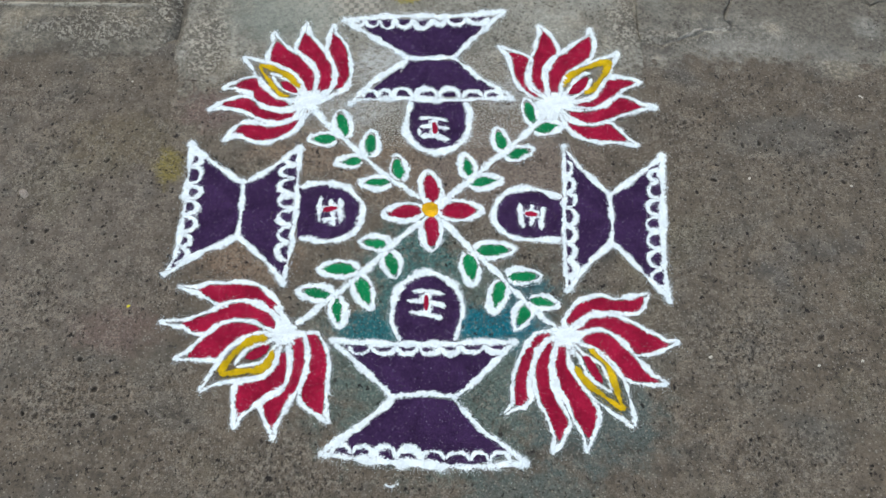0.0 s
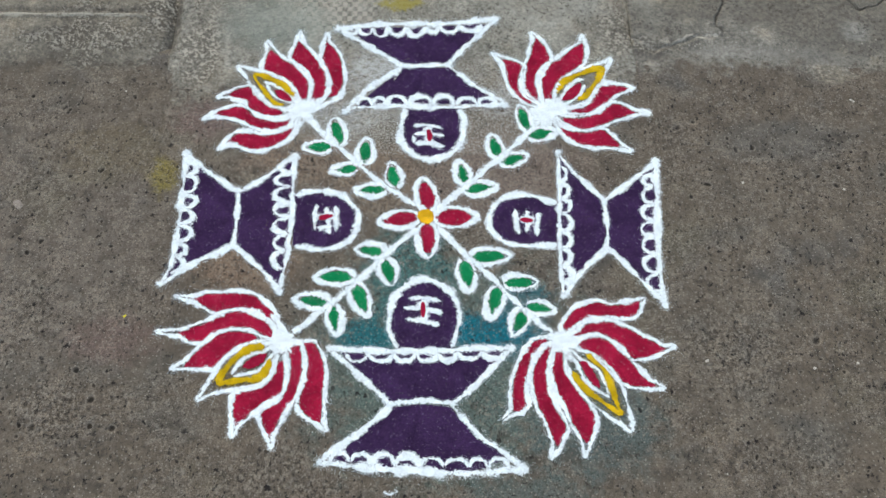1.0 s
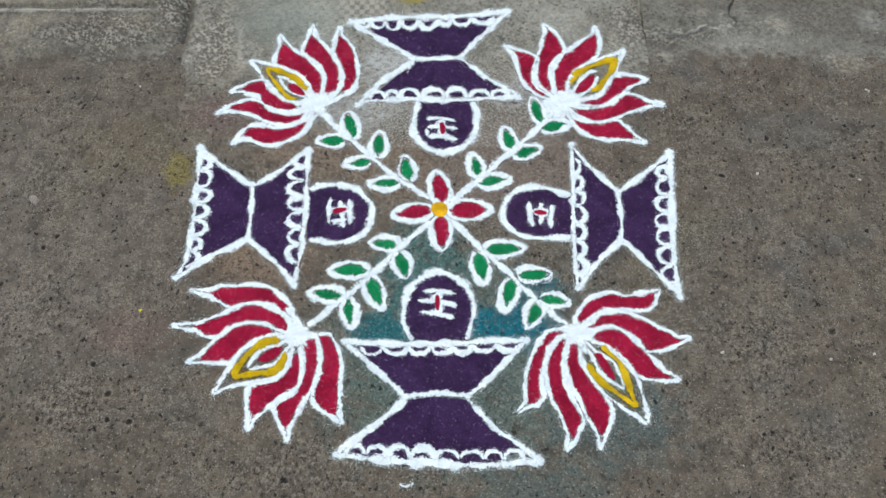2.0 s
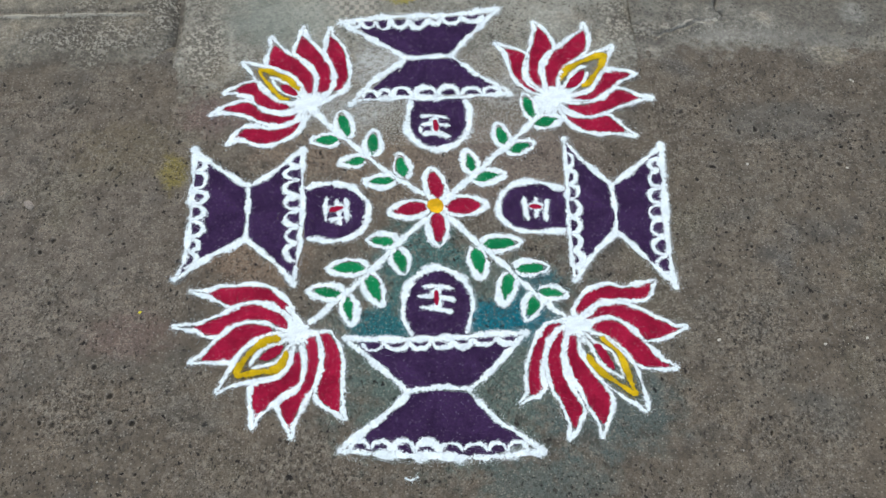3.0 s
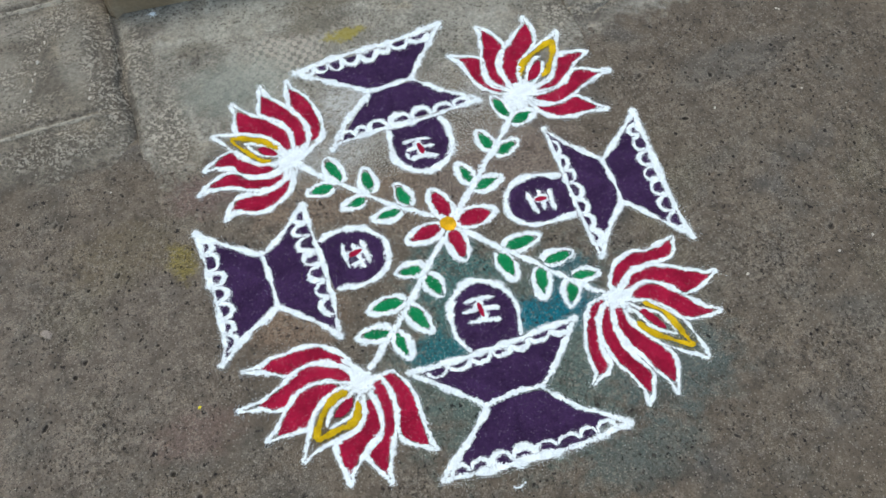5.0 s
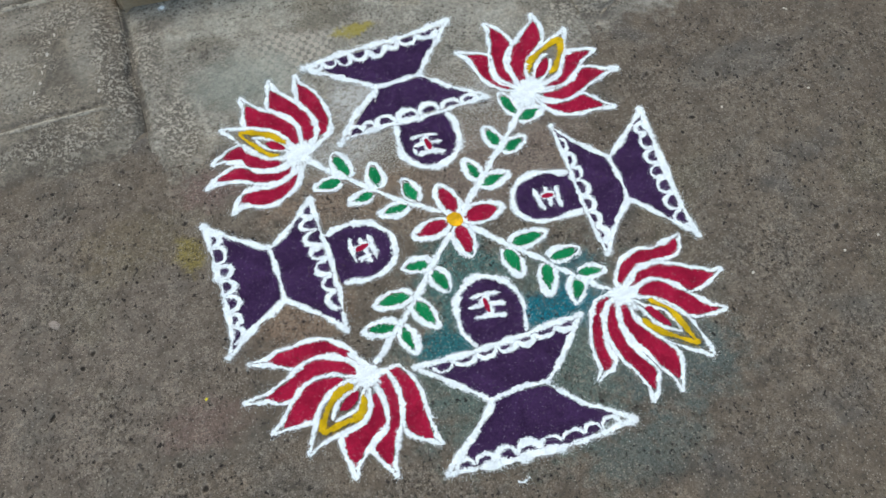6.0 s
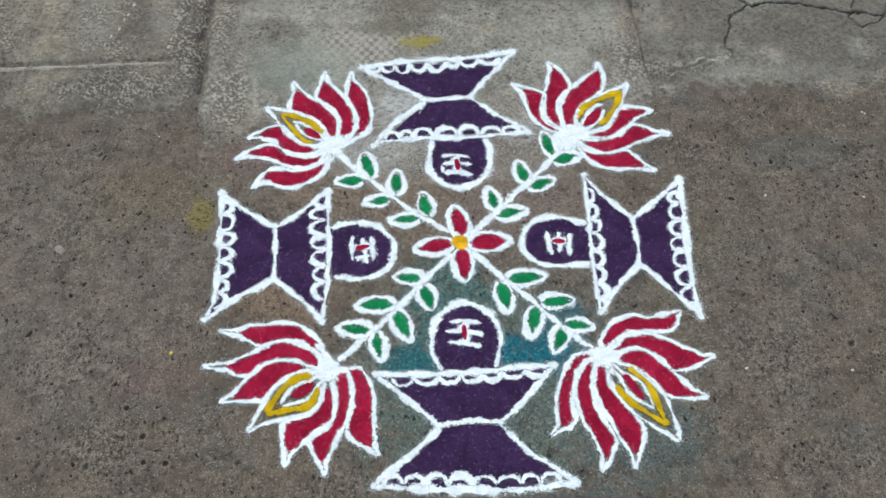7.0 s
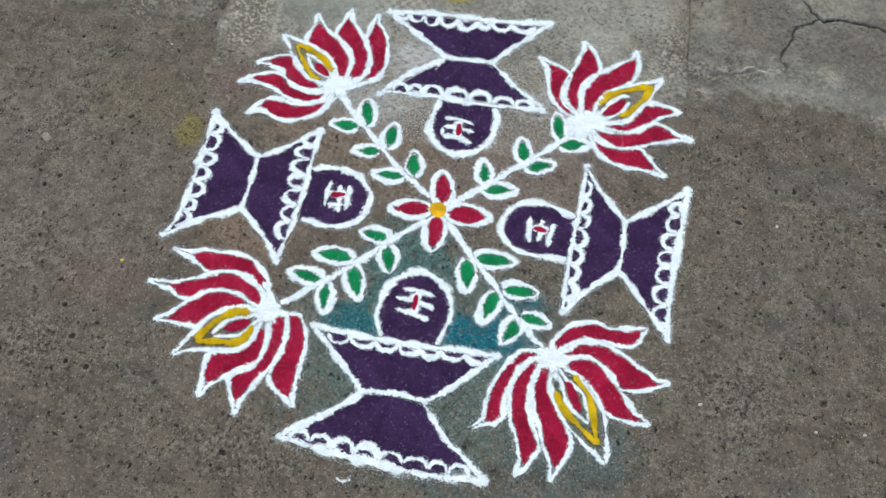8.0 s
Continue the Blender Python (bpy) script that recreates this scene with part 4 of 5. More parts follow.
petal(lotus, [(-0.297, -0.222), (-0.314, -0.202), (-0.335, -0.184), (-0.363, -0.174), (-0.402, -0.175), (-0.434, -0.177), (-0.455, -0.185)],
      [(-0.301, -0.231), (-0.321, -0.220), (-0.350, -0.204), (-0.383, -0.202), (-0.409, -0.210), (-0.432, -0.198), (-0.455, -0.185)], (-0.498, -0.177))
petal(lotus, [(-0.294, -0.258), (-0.309, -0.237), (-0.337, -0.220), (-0.371, -0.214), (-0.402, -0.222), (-0.428, -0.238), (-0.476, -0.256)],
      [(-0.301, -0.266), (-0.318, -0.257), (-0.341, -0.244), (-0.379, -0.244), (-0.410, -0.256), (-0.429, -0.271), (-0.451, -0.271), (-0.476, -0.256)], (-0.525, -0.252))
petal(lotus, [(-0.328, -0.267), (-0.345, -0.260), (-0.377, -0.256), (-0.403, -0.264), (-0.423, -0.281), (-0.442, -0.301), (-0.457, -0.323)],
      [(-0.333, -0.276), (-0.364, -0.287), (-0.389, -0.304), (-0.402, -0.325), None, (-0.429, -0.325), (-0.457, -0.323)], (-0.488, -0.329))
petal(lotus, [(-0.282, -0.316), (-0.290, -0.339), (-0.304, -0.361), (-0.329, -0.375), (-0.360, -0.380), None, (-0.359, -0.410), (-0.354, -0.438)],
      [(-0.275, -0.316), (-0.272, -0.350), (-0.277, -0.376), (-0.297, -0.391), (-0.321, -0.408), (-0.354, -0.438)], (-0.362, -0.466))
petal(lotus, [(-0.268, -0.282), (-0.258, -0.322), (-0.261, -0.356), (-0.271, -0.389), (-0.295, -0.408), (-0.310, -0.418), None, (-0.303, -0.437), (-0.291, -0.461)],
      [(-0.249, -0.282), (-0.241, -0.322), (-0.242, -0.356), (-0.251, -0.383), (-0.265, -0.408), (-0.278, -0.430), (-0.291, -0.461)], (-0.285, -0.488))
petal(lotus, [(-0.236, -0.279), (-0.226, -0.316), (-0.229, -0.350), (-0.237, -0.381), (-0.239, -0.405), None, (-0.220, -0.425), (-0.202, -0.436)],
      [(-0.223, -0.278), (-0.208, -0.305), (-0.199, -0.339), (-0.201, -0.389), (-0.202, -0.436)], (-0.188, -0.456))
bud(lotus, [(-0.432, -0.396), (-0.409, -0.355), (-0.392, -0.322), (-0.368, -0.293), (-0.338, -0.278), (-0.306, -0.273)], [(-0.432, -0.396), (-0.397, -0.377), (-0.351, -0.370), (-0.320, -0.364), (-0.300, -0.344), (-0.293, -0.310)],
    [(-0.397, -0.361), (-0.385, -0.339), (-0.367, -0.310), (-0.342, -0.291), (-0.312, -0.285)], [(-0.397, -0.361), (-0.362, -0.355), (-0.331, -0.352), (-0.311, -0.339), (-0.300, -0.310)],
    [(-0.369, -0.342), (-0.363, -0.328), (-0.344, -0.303), (-0.313, -0.295)], [(-0.366, -0.344), (-0.343, -0.341), (-0.320, -0.335), (-0.312, -0.326)],
    [(-0.351, -0.327), (-0.340, -0.313), (-0.320, -0.302), (-0.307, -0.301), (-0.313, -0.316), (-0.333, -0.330)])
heart(lotus, (-0.281, -0.277), 0.021)
line(lotus, "smear", [(-0.305, -0.216), (-0.287, -0.238), (-0.273, -0.262), (-0.279, -0.278)], 0.0115)
line(lotus, "smear", [(-0.259, -0.261), (-0.274, -0.269), (-0.284, -0.282)], 0.0113)
line(lotus, "smear", [(-0.193, -0.389), (-0.185, -0.403)], 0.0107)
line(lotus, "smear", [(-0.278, -0.287), (-0.268, -0.333)], 0.0111)
settle(lotus)
lotus = motif("lotus_motif", (0.259, -0.286), "large crimson lotus with long curling petals on bare ground", "lotus motif", "lotuses of the floor drawing")
petal(lotus, [(0.261, -0.253), (0.276, -0.229), (0.300, -0.210), (0.329, -0.202), (0.361, -0.210), (0.395, -0.204), (0.416, -0.199)],
      [(0.266, -0.259), (0.286, -0.243), (0.321, -0.229), (0.359, -0.229), (0.387, -0.232), (0.407, -0.223), (0.416, -0.199)], (0.431, -0.190))
petal(lotus, [(0.281, -0.271), (0.308, -0.250), (0.341, -0.243), (0.374, -0.253), (0.410, -0.274), (0.452, -0.301)],
      [(0.284, -0.274), (0.323, -0.262), (0.349, -0.274), (0.372, -0.294), (0.391, -0.317), None, (0.421, -0.314), (0.452, -0.301)], (0.476, -0.293))
petal(lotus, [(0.286, -0.286), (0.316, -0.276), (0.348, -0.288), (0.372, -0.314), (0.391, -0.340), (0.409, -0.365), (0.424, -0.376)],
      [(0.293, -0.294), (0.318, -0.311), (0.343, -0.337), (0.362, -0.363), None, (0.382, -0.372), (0.424, -0.376)], (0.445, -0.380))
petal(lotus, [(0.246, -0.300), (0.234, -0.340), (0.238, -0.379), (0.252, -0.407), (0.264, -0.445), (0.278, -0.471), (0.284, -0.483)],
      [(0.253, -0.294), (0.254, -0.337), (0.265, -0.368), (0.284, -0.401), (0.302, -0.429), None, (0.300, -0.450), (0.284, -0.483)], (0.277, -0.511))
petal(lotus, [(0.226, -0.292), (0.204, -0.328), (0.196, -0.362), (0.202, -0.407), (0.213, -0.434), (0.223, -0.466), (0.230, -0.487)],
      [(0.233, -0.292), (0.220, -0.334), (0.219, -0.379), (0.230, -0.412), (0.242, -0.439), (0.246, -0.455), None, (0.230, -0.487)], (0.215, -0.513))
petal(lotus, [(0.224, -0.276), (0.195, -0.290), (0.172, -0.328), (0.159, -0.368), (0.153, -0.407), (0.155, -0.420)],
      [(0.227, -0.279), (0.200, -0.305), (0.185, -0.340), (0.176, -0.379), (0.178, -0.407), None, (0.167, -0.418), (0.155, -0.420)], (0.129, -0.441))
bud(lotus, [(0.371, -0.467), (0.370, -0.434), (0.365, -0.402), (0.359, -0.371), (0.343, -0.340), (0.313, -0.311), (0.278, -0.300)], [(0.371, -0.467), (0.347, -0.447), (0.323, -0.429), (0.294, -0.402), (0.271, -0.368), (0.261, -0.329)],
    [(0.354, -0.433), (0.346, -0.402), (0.336, -0.357), (0.317, -0.325), (0.297, -0.309)], [(0.354, -0.433), (0.335, -0.418), (0.310, -0.396), (0.286, -0.374), (0.270, -0.343)],
    [(0.338, -0.393), (0.331, -0.368), (0.318, -0.341), (0.293, -0.323)], [(0.338, -0.398), (0.317, -0.386), (0.294, -0.365), (0.282, -0.334)],
    [(0.285, -0.325), (0.298, -0.325), (0.310, -0.346), (0.320, -0.374), (0.312, -0.376), (0.298, -0.357)])
heart(lotus, (0.259, -0.286), 0.020)
line(lotus, "smear", [(0.213, -0.274), (0.240, -0.270), (0.259, -0.282)], 0.0113)
line(lotus, "smear", [(0.263, -0.288), (0.266, -0.308), (0.269, -0.326)], 0.0200)
line(lotus, "smear", [(0.258, -0.259), (0.269, -0.276)], 0.0114)
settle(lotus)
hour = motif("hourglass_motif", (0.001, 0.398), "purple hourglass motif drawn across the grey cement", "hourglass motif", "hourglass motifs of the floor drawing")
panel(hour, "outer_bell", [(-0.171, 0.506), (-0.001, 0.511), (0.151, 0.521), None, (0.110, 0.471), (0.057, 0.407), None, (-0.001, 0.401), (-0.050, 0.404), None, (-0.104, 0.438)], PURPLE)
panel(hour, "inner_bell", [(-0.050, 0.392), (-0.001, 0.393), (0.060, 0.393), None, (0.113, 0.342), (0.165, 0.291), None, (-0.002, 0.289), (-0.151, 0.280), None, (-0.102, 0.337)], PURPLE)
panel(hour, "dome", [(-0.043, 0.281), (-0.052, 0.224), (-0.048, 0.182), (-0.020, 0.151), (0.016, 0.141), (0.053, 0.156), (0.081, 0.194), (0.085, 0.247), (0.077, 0.281)], PURPLE)
line(hour, "outer_rim", [(-0.195, 0.505), (-0.080, 0.519), (0.052, 0.522), (0.169, 0.536)], 0.0189)
line(hour, "inner_rim", [(-0.176, 0.269), (-0.151, 0.280), (-0.052, 0.285), (0.048, 0.281), (0.177, 0.288)], 0.0160)
line(hour, "side", [(-0.192, 0.502), (-0.104, 0.438), (-0.050, 0.399)], 0.0152)
line(hour, "side", [(0.169, 0.532), (0.110, 0.466), (0.057, 0.403)], 0.0152)
line(hour, "side", [(-0.050, 0.392), (-0.115, 0.340), (-0.176, 0.269)], 0.0152)
line(hour, "side", [(0.057, 0.397), (0.113, 0.342), (0.178, 0.295)], 0.0152)
line(hour, "waist", [(-0.052, 0.399), (-0.001, 0.396), (0.057, 0.400)], 0.0138)
line(hour, "dome_outline", [(-0.043, 0.281), (-0.052, 0.224), (-0.048, 0.182), (-0.020, 0.151), (0.016, 0.141), (0.053, 0.156), (0.081, 0.194), (0.085, 0.247), (0.077, 0.281)], 0.0167)
scallops(hour, [(-0.184, 0.508), (-0.148, 0.510), (-0.116, 0.511), (-0.079, 0.512), (-0.040, 0.514), (0.007, 0.515), (0.039, 0.517), (0.086, 0.518), (0.139, 0.520)],
         [(-0.165, 0.490), (-0.131, 0.487), (-0.097, 0.482), (-0.060, 0.487), (-0.017, 0.484), (0.023, 0.497), (0.062, 0.495), (0.112, 0.498)])
scallops(hour, [(-0.149, 0.282), (-0.116, 0.282), (-0.084, 0.282), (-0.037, 0.282), (0.019, 0.282), (0.068, 0.282), (0.118, 0.282), (0.161, 0.282)],
         [(-0.133, 0.304), (-0.101, 0.306), (-0.061, 0.310), (-0.008, 0.310), (0.042, 0.311), (0.095, 0.306), (0.140, 0.307)])
heart(hour, (-0.195, 0.505), 0.0079, "corner_dab")
heart(hour, (0.169, 0.536), 0.0080, "corner_dab")
heart(hour, (-0.176, 0.269), 0.0062, "corner_dab")
heart(hour, (0.177, 0.288), 0.0068, "corner_dab")
heart(hour, (-0.052, 0.399), 0.0071, "corner_dab")
heart(hour, (0.057, 0.400), 0.0071, "corner_dab")
line(hour, "forehead_mark", [(-0.027, 0.231), (0.008, 0.233), (0.041, 0.221)], 0.0138)
line(hour, "forehead_mark", [(-0.024, 0.207), (0.010, 0.209), (0.043, 0.203)], 0.0138)
line(hour, "forehead_mark", [(-0.022, 0.183), (0.010, 0.185), (0.043, 0.173)], 0.0138)
line(hour, "forehead_mark", [(-0.024, 0.207), (-0.025, 0.183)], 0.0117)
line(hour, "forehead_mark", [(0.010, 0.233), (0.011, 0.182)], 0.0241)
dab(hour, "red_dab", (0.009, 0.221), (0.011, 0.188), 0.0125, RED)
settle(hour)
hour = motif("hourglass_motif", (-0.389, -0.001), "purple hourglass motif on orange-stained ground", "hourglass motif", "hourglass motifs of the floor drawing")
panel(hour, "outer_bell", [(-0.509, 0.151), (-0.454, 0.111), (-0.393, 0.061), None, (-0.391, 0.000), (-0.391, -0.066), None, (-0.444, -0.092), (-0.516, -0.140), None, (-0.505, -0.053), (-0.507, 0.055)], PURPLE)
panel(hour, "inner_bell", [(-0.387, 0.059), (-0.335, 0.100), (-0.281, 0.147), None, (-0.277, 0.001), (-0.288, -0.155), None, (-0.311, -0.143), (-0.385, -0.071), None, (-0.386, 0.000)], PURPLE)
panel(hour, "dome", [(-0.273, 0.051), (-0.227, 0.063), (-0.179, 0.053), (-0.145, 0.020), (-0.139, -0.007), (-0.146, -0.042), (-0.172, -0.068), (-0.220, -0.076), (-0.271, -0.067)], PURPLE)
line(hour, "outer_rim", [(-0.507, 0.160), (-0.505, 0.055), (-0.504, -0.040), (-0.510, -0.111), (-0.524, -0.150)], 0.0137)
line(hour, "inner_rim", [(-0.278, 0.152), (-0.278, 0.069), (-0.277, -0.013), (-0.281, -0.092), (-0.291, -0.171)], 0.0125)
line(hour, "side", [(-0.506, 0.158), (-0.454, 0.111), (-0.391, 0.062)], 0.0131)
line(hour, "side", [(-0.524, -0.152), (-0.475, -0.113), (-0.433, -0.088), (-0.389, -0.066)], 0.0131)
line(hour, "side", [(-0.278, 0.152), (-0.335, 0.100), (-0.388, 0.062)], 0.0131)
line(hour, "side", [(-0.389, -0.067), (-0.347, -0.105), (-0.311, -0.143), (-0.291, -0.171)], 0.0131)
line(hour, "waist", [(-0.390, 0.066), (-0.388, 0.000), (-0.389, -0.067)], 0.0119)
line(hour, "dome_outline", [(-0.273, 0.051), (-0.227, 0.063), (-0.179, 0.053), (-0.145, 0.020), (-0.139, -0.007), (-0.146, -0.042), (-0.172, -0.068), (-0.220, -0.076), (-0.271, -0.067)], 0.0144)
scallops(hour, [(-0.507, 0.141), (-0.507, 0.103), (-0.508, 0.058), (-0.509, 0.021), (-0.510, -0.016), (-0.511, -0.057), (-0.512, -0.090), (-0.513, -0.127)],
         [(-0.483, 0.122), (-0.480, 0.081), (-0.475, 0.040), (-0.479, 0.003), (-0.478, -0.037), (-0.484, -0.074), (-0.485, -0.108)])
scallops(hour, [(-0.277, 0.142), (-0.278, 0.107), (-0.279, 0.075), (-0.279, 0.036), (-0.280, 0.000), (-0.281, -0.041), (-0.282, -0.078), (-0.283, -0.121)],
         [(-0.307, 0.124), (-0.313, 0.091), (-0.313, 0.055), (-0.312, 0.018), (-0.311, -0.020), (-0.307, -0.059), (-0.308, -0.100)])
heart(hour, (-0.507, 0.160), 0.0070, "corner_dab")
heart(hour, (-0.524, -0.150), 0.0062, "corner_dab")
heart(hour, (-0.278, 0.152), 0.0060, "corner_dab")
heart(hour, (-0.291, -0.171), 0.0057, "corner_dab")
heart(hour, (-0.390, 0.066), 0.0062, "corner_dab")
heart(hour, (-0.389, -0.067), 0.0059, "corner_dab")
line(hour, "forehead_mark", [(-0.226, 0.033), (-0.228, -0.001), (-0.227, -0.032)], 0.0140)
line(hour, "forehead_mark", [(-0.207, 0.024), (-0.202, -0.007), (-0.198, -0.041)], 0.0140)
line(hour, "forehead_mark", [(-0.189, 0.027), (-0.186, -0.007), (-0.185, -0.037)], 0.0140)
line(hour, "forehead_mark", [(-0.228, -0.003), (-0.186, 0.005)], 0.0245)
line(hour, "forehead_mark", [(-0.227, -0.025), (-0.188, -0.021)], 0.0119)
dab(hour, "red_dab", (-0.222, -0.003), (-0.192, 0.003), 0.0125, RED)
settle(hour)
hour = motif("hourglass_motif", (0.370, -0.023), "purple hourglass motif standing upright on bare grey ground", "hourglass motif", "hourglass motifs of the floor drawing")
panel(hour, "outer_bell", [(0.377, 0.034), (0.440, 0.084), (0.491, 0.124), None, (0.475, -0.038), (0.462, -0.192), None, (0.410, -0.129), (0.368, -0.078), None, (0.375, -0.024)], PURPLE)
panel(hour, "inner_bell", [(0.289, 0.147), (0.321, 0.100), (0.371, 0.034), None, (0.370, -0.024), (0.366, -0.075), None, (0.319, -0.123), (0.268, -0.177), None, (0.274, -0.038)], PURPLE)
panel(hour, "dome", [(0.277, 0.030), (0.233, 0.046), (0.186, 0.052), (0.150, 0.034), (0.132, 0.002), (0.133, -0.032), (0.152, -0.058), (0.191, -0.071), (0.270, -0.070)], PURPLE)
line(hour, "outer_rim", [(0.497, 0.136), (0.484, 0.031), (0.473, -0.064), (0.468, -0.142), (0.467, -0.207)], 0.0151)
line(hour, "inner_rim", [(0.287, 0.157), (0.281, 0.058), (0.273, -0.038), (0.269, -0.104), (0.267, -0.185)], 0.0113)
line(hour, "side", [(0.497, 0.133), (0.440, 0.087), (0.375, 0.037)], 0.0132)
line(hour, "side", [(0.369, -0.078), (0.410, -0.129), (0.467, -0.204)], 0.0132)
line(hour, "side", [(0.287, 0.155), (0.321, 0.100), (0.373, 0.037)], 0.0132)
line(hour, "side", [(0.367, -0.078), (0.319, -0.123), (0.268, -0.185)], 0.0132)
line(hour, "waist", [(0.373, 0.037), (0.372, -0.024), (0.366, -0.080)], 0.0120)
line(hour, "dome_outline", [(0.277, 0.030), (0.233, 0.046), (0.186, 0.052), (0.150, 0.034), (0.132, 0.002), (0.133, -0.032), (0.152, -0.058), (0.191, -0.071), (0.270, -0.070)], 0.0145)
scallops(hour, [(0.491, 0.102), (0.487, 0.070), (0.481, 0.026), (0.476, -0.015), (0.472, -0.052), (0.470, -0.092), (0.468, -0.137), (0.465, -0.181)],
         [(0.464, 0.086), (0.458, 0.048), (0.450, 0.005), (0.444, -0.034), (0.441, -0.072), (0.438, -0.115), (0.438, -0.159)])
scallops(hour, [(0.284, 0.124), (0.281, 0.080), (0.279, 0.041), (0.276, 0.004), (0.274, -0.040), (0.271, -0.079), (0.268, -0.119), (0.266, -0.159)],
         [(0.299, 0.102), (0.301, 0.060), (0.300, 0.022), (0.299, -0.018), (0.294, -0.059), (0.291, -0.099), (0.289, -0.139)])
heart(hour, (0.497, 0.136), 0.0070, "corner_dab")
heart(hour, (0.467, -0.207), 0.0062, "corner_dab")
heart(hour, (0.287, 0.157), 0.0060, "corner_dab")
heart(hour, (0.267, -0.185), 0.0057, "corner_dab")
heart(hour, (0.373, 0.037), 0.0063, "corner_dab")
heart(hour, (0.366, -0.080), 0.0060, "corner_dab")
line(hour, "forehead_mark", [(0.184, 0.017), (0.185, -0.016), (0.187, -0.044)], 0.0135)
line(hour, "forehead_mark", [(0.208, 0.017), (0.208, -0.013), (0.205, -0.042)], 0.0135)
line(hour, "forehead_mark", [(0.231, 0.007), (0.228, -0.020), (0.227, -0.050)], 0.0135)
line(hour, "forehead_mark", [(0.189, -0.010), (0.227, -0.010)], 0.0236)
dab(hour, "red_dab", (0.193, -0.010), (0.220, -0.012), 0.0115, RED)
settle(hour)
hour = motif("hourglass_motif", (-0.018, -0.402), "large purple hourglass motif on teal-stained ground", "hourglass motif", "hourglass motifs of the floor drawing")
panel(hour, "outer_bell", [(-0.069, -0.409), (-0.021, -0.405), (0.038, -0.411), None, (0.065, -0.442), (0.099, -0.474), (0.141, -0.507), None, (0.065, -0.532), (-0.016, -0.529), (-0.177, -0.508), None, (-0.125, -0.456)], PURPLE)
panel(hour, "inner_bell", [(-0.165, -0.301), (-0.015, -0.302), (0.146, -0.297), None, (0.094, -0.359), (0.040, -0.401), None, (-0.021, -0.398), (-0.070, -0.401), None, (-0.129, -0.347)], PURPLE)
panel(hour, "dome", [(-0.060, -0.295), (-0.076, -0.255), (-0.073, -0.204), (-0.053, -0.167), (-0.008, -0.146), (0.038, -0.167), (0.060, -0.213), (0.054, -0.258), (0.042, -0.295)], PURPLE)
line(hour, "outer_rim", [(-0.199, -0.510), (-0.116, -0.521), (-0.016, -0.530), (0.065, -0.534), (0.167, -0.529)], 0.0171)
line(hour, "inner_rim", [(-0.189, -0.291), (-0.123, -0.297), (-0.015, -0.299), (0.092, -0.296), (0.158, -0.295)], 0.0145)
line(hour, "side", [(-0.199, -0.509), (-0.169, -0.486), (-0.125, -0.454), (-0.071, -0.407)], 0.0126)
line(hour, "side", [(0.040, -0.407), (0.067, -0.441), (0.099, -0.474), (0.141, -0.505), (0.167, -0.528)], 0.0126)
line(hour, "side", [(-0.185, -0.294), (-0.176, -0.304), (-0.129, -0.348), (-0.074, -0.403)], 0.0126)
line(hour, "side", [(0.156, -0.297), (0.094, -0.360), (0.049, -0.400), (0.040, -0.404)], 0.0126)
line(hour, "waist", [(-0.075, -0.403), (-0.021, -0.398), (0.042, -0.405)], 0.0102)
line(hour, "dome_outline", [(-0.060, -0.295), (-0.076, -0.255), (-0.073, -0.204), (-0.053, -0.167), (-0.008, -0.146), (0.038, -0.167), (0.060, -0.213), (0.054, -0.258), (0.042, -0.295)], 0.0148)
scallops(hour, [(-0.181, -0.514), (-0.145, -0.516), (-0.106, -0.518), (-0.064, -0.520), (-0.021, -0.523), (0.023, -0.525), (0.067, -0.527), (0.101, -0.529), (0.140, -0.532)],
         [(-0.163, -0.495), (-0.126, -0.496), (-0.086, -0.496), (-0.042, -0.502), (0.001, -0.507), (0.045, -0.509), (0.085, -0.511), (0.122, -0.509)])
scallops(hour, [(-0.157, -0.299), (-0.116, -0.299), (-0.069, -0.299), (-0.024, -0.299), (0.017, -0.299), (0.055, -0.299), (0.101, -0.299), (0.146, -0.300)],
         [(-0.136, -0.319), (-0.092, -0.319), (-0.046, -0.319), (-0.004, -0.319), (0.035, -0.319), (0.077, -0.317), (0.123, -0.316)])
heart(hour, (-0.199, -0.510), 0.0053, "corner_dab")
heart(hour, (0.167, -0.529), 0.0053, "corner_dab")
heart(hour, (-0.189, -0.291), 0.0050, "corner_dab")
heart(hour, (0.158, -0.295), 0.0055, "corner_dab")
heart(hour, (-0.075, -0.403), 0.0052, "corner_dab")
heart(hour, (0.042, -0.405), 0.0052, "corner_dab")
line(hour, "forehead_mark", [(-0.039, -0.186), (-0.010, -0.186), (0.028, -0.195)], 0.0112)
line(hour, "forehead_mark", [(-0.050, -0.208), (-0.013, -0.210), (0.029, -0.219)], 0.0112)
line(hour, "forehead_mark", [(-0.046, -0.232), (-0.013, -0.237), (0.023, -0.245)], 0.0112)
line(hour, "forehead_mark", [(-0.010, -0.188), (-0.011, -0.242)], 0.0196)
dab(hour, "red_dab", (-0.010, -0.196), (-0.011, -0.229), 0.0105, RED)
settle(hour)
vine = motif("leafy_stem_motif", (-0.147, 0.134), "white stem with three pairs of green leaves", "stem motif", "stems of the floor drawing")
line(vine, "stem", [(-0.257, 0.253), (-0.209, 0.197), (-0.147, 0.134), (-0.086, 0.077), (-0.017, 0.023)], 0.0152)
leaf(vine, (-0.186, 0.183), (-0.195, 0.239), 0.0290)
leaf(vine, (-0.206, 0.177), (-0.248, 0.174), 0.0220)
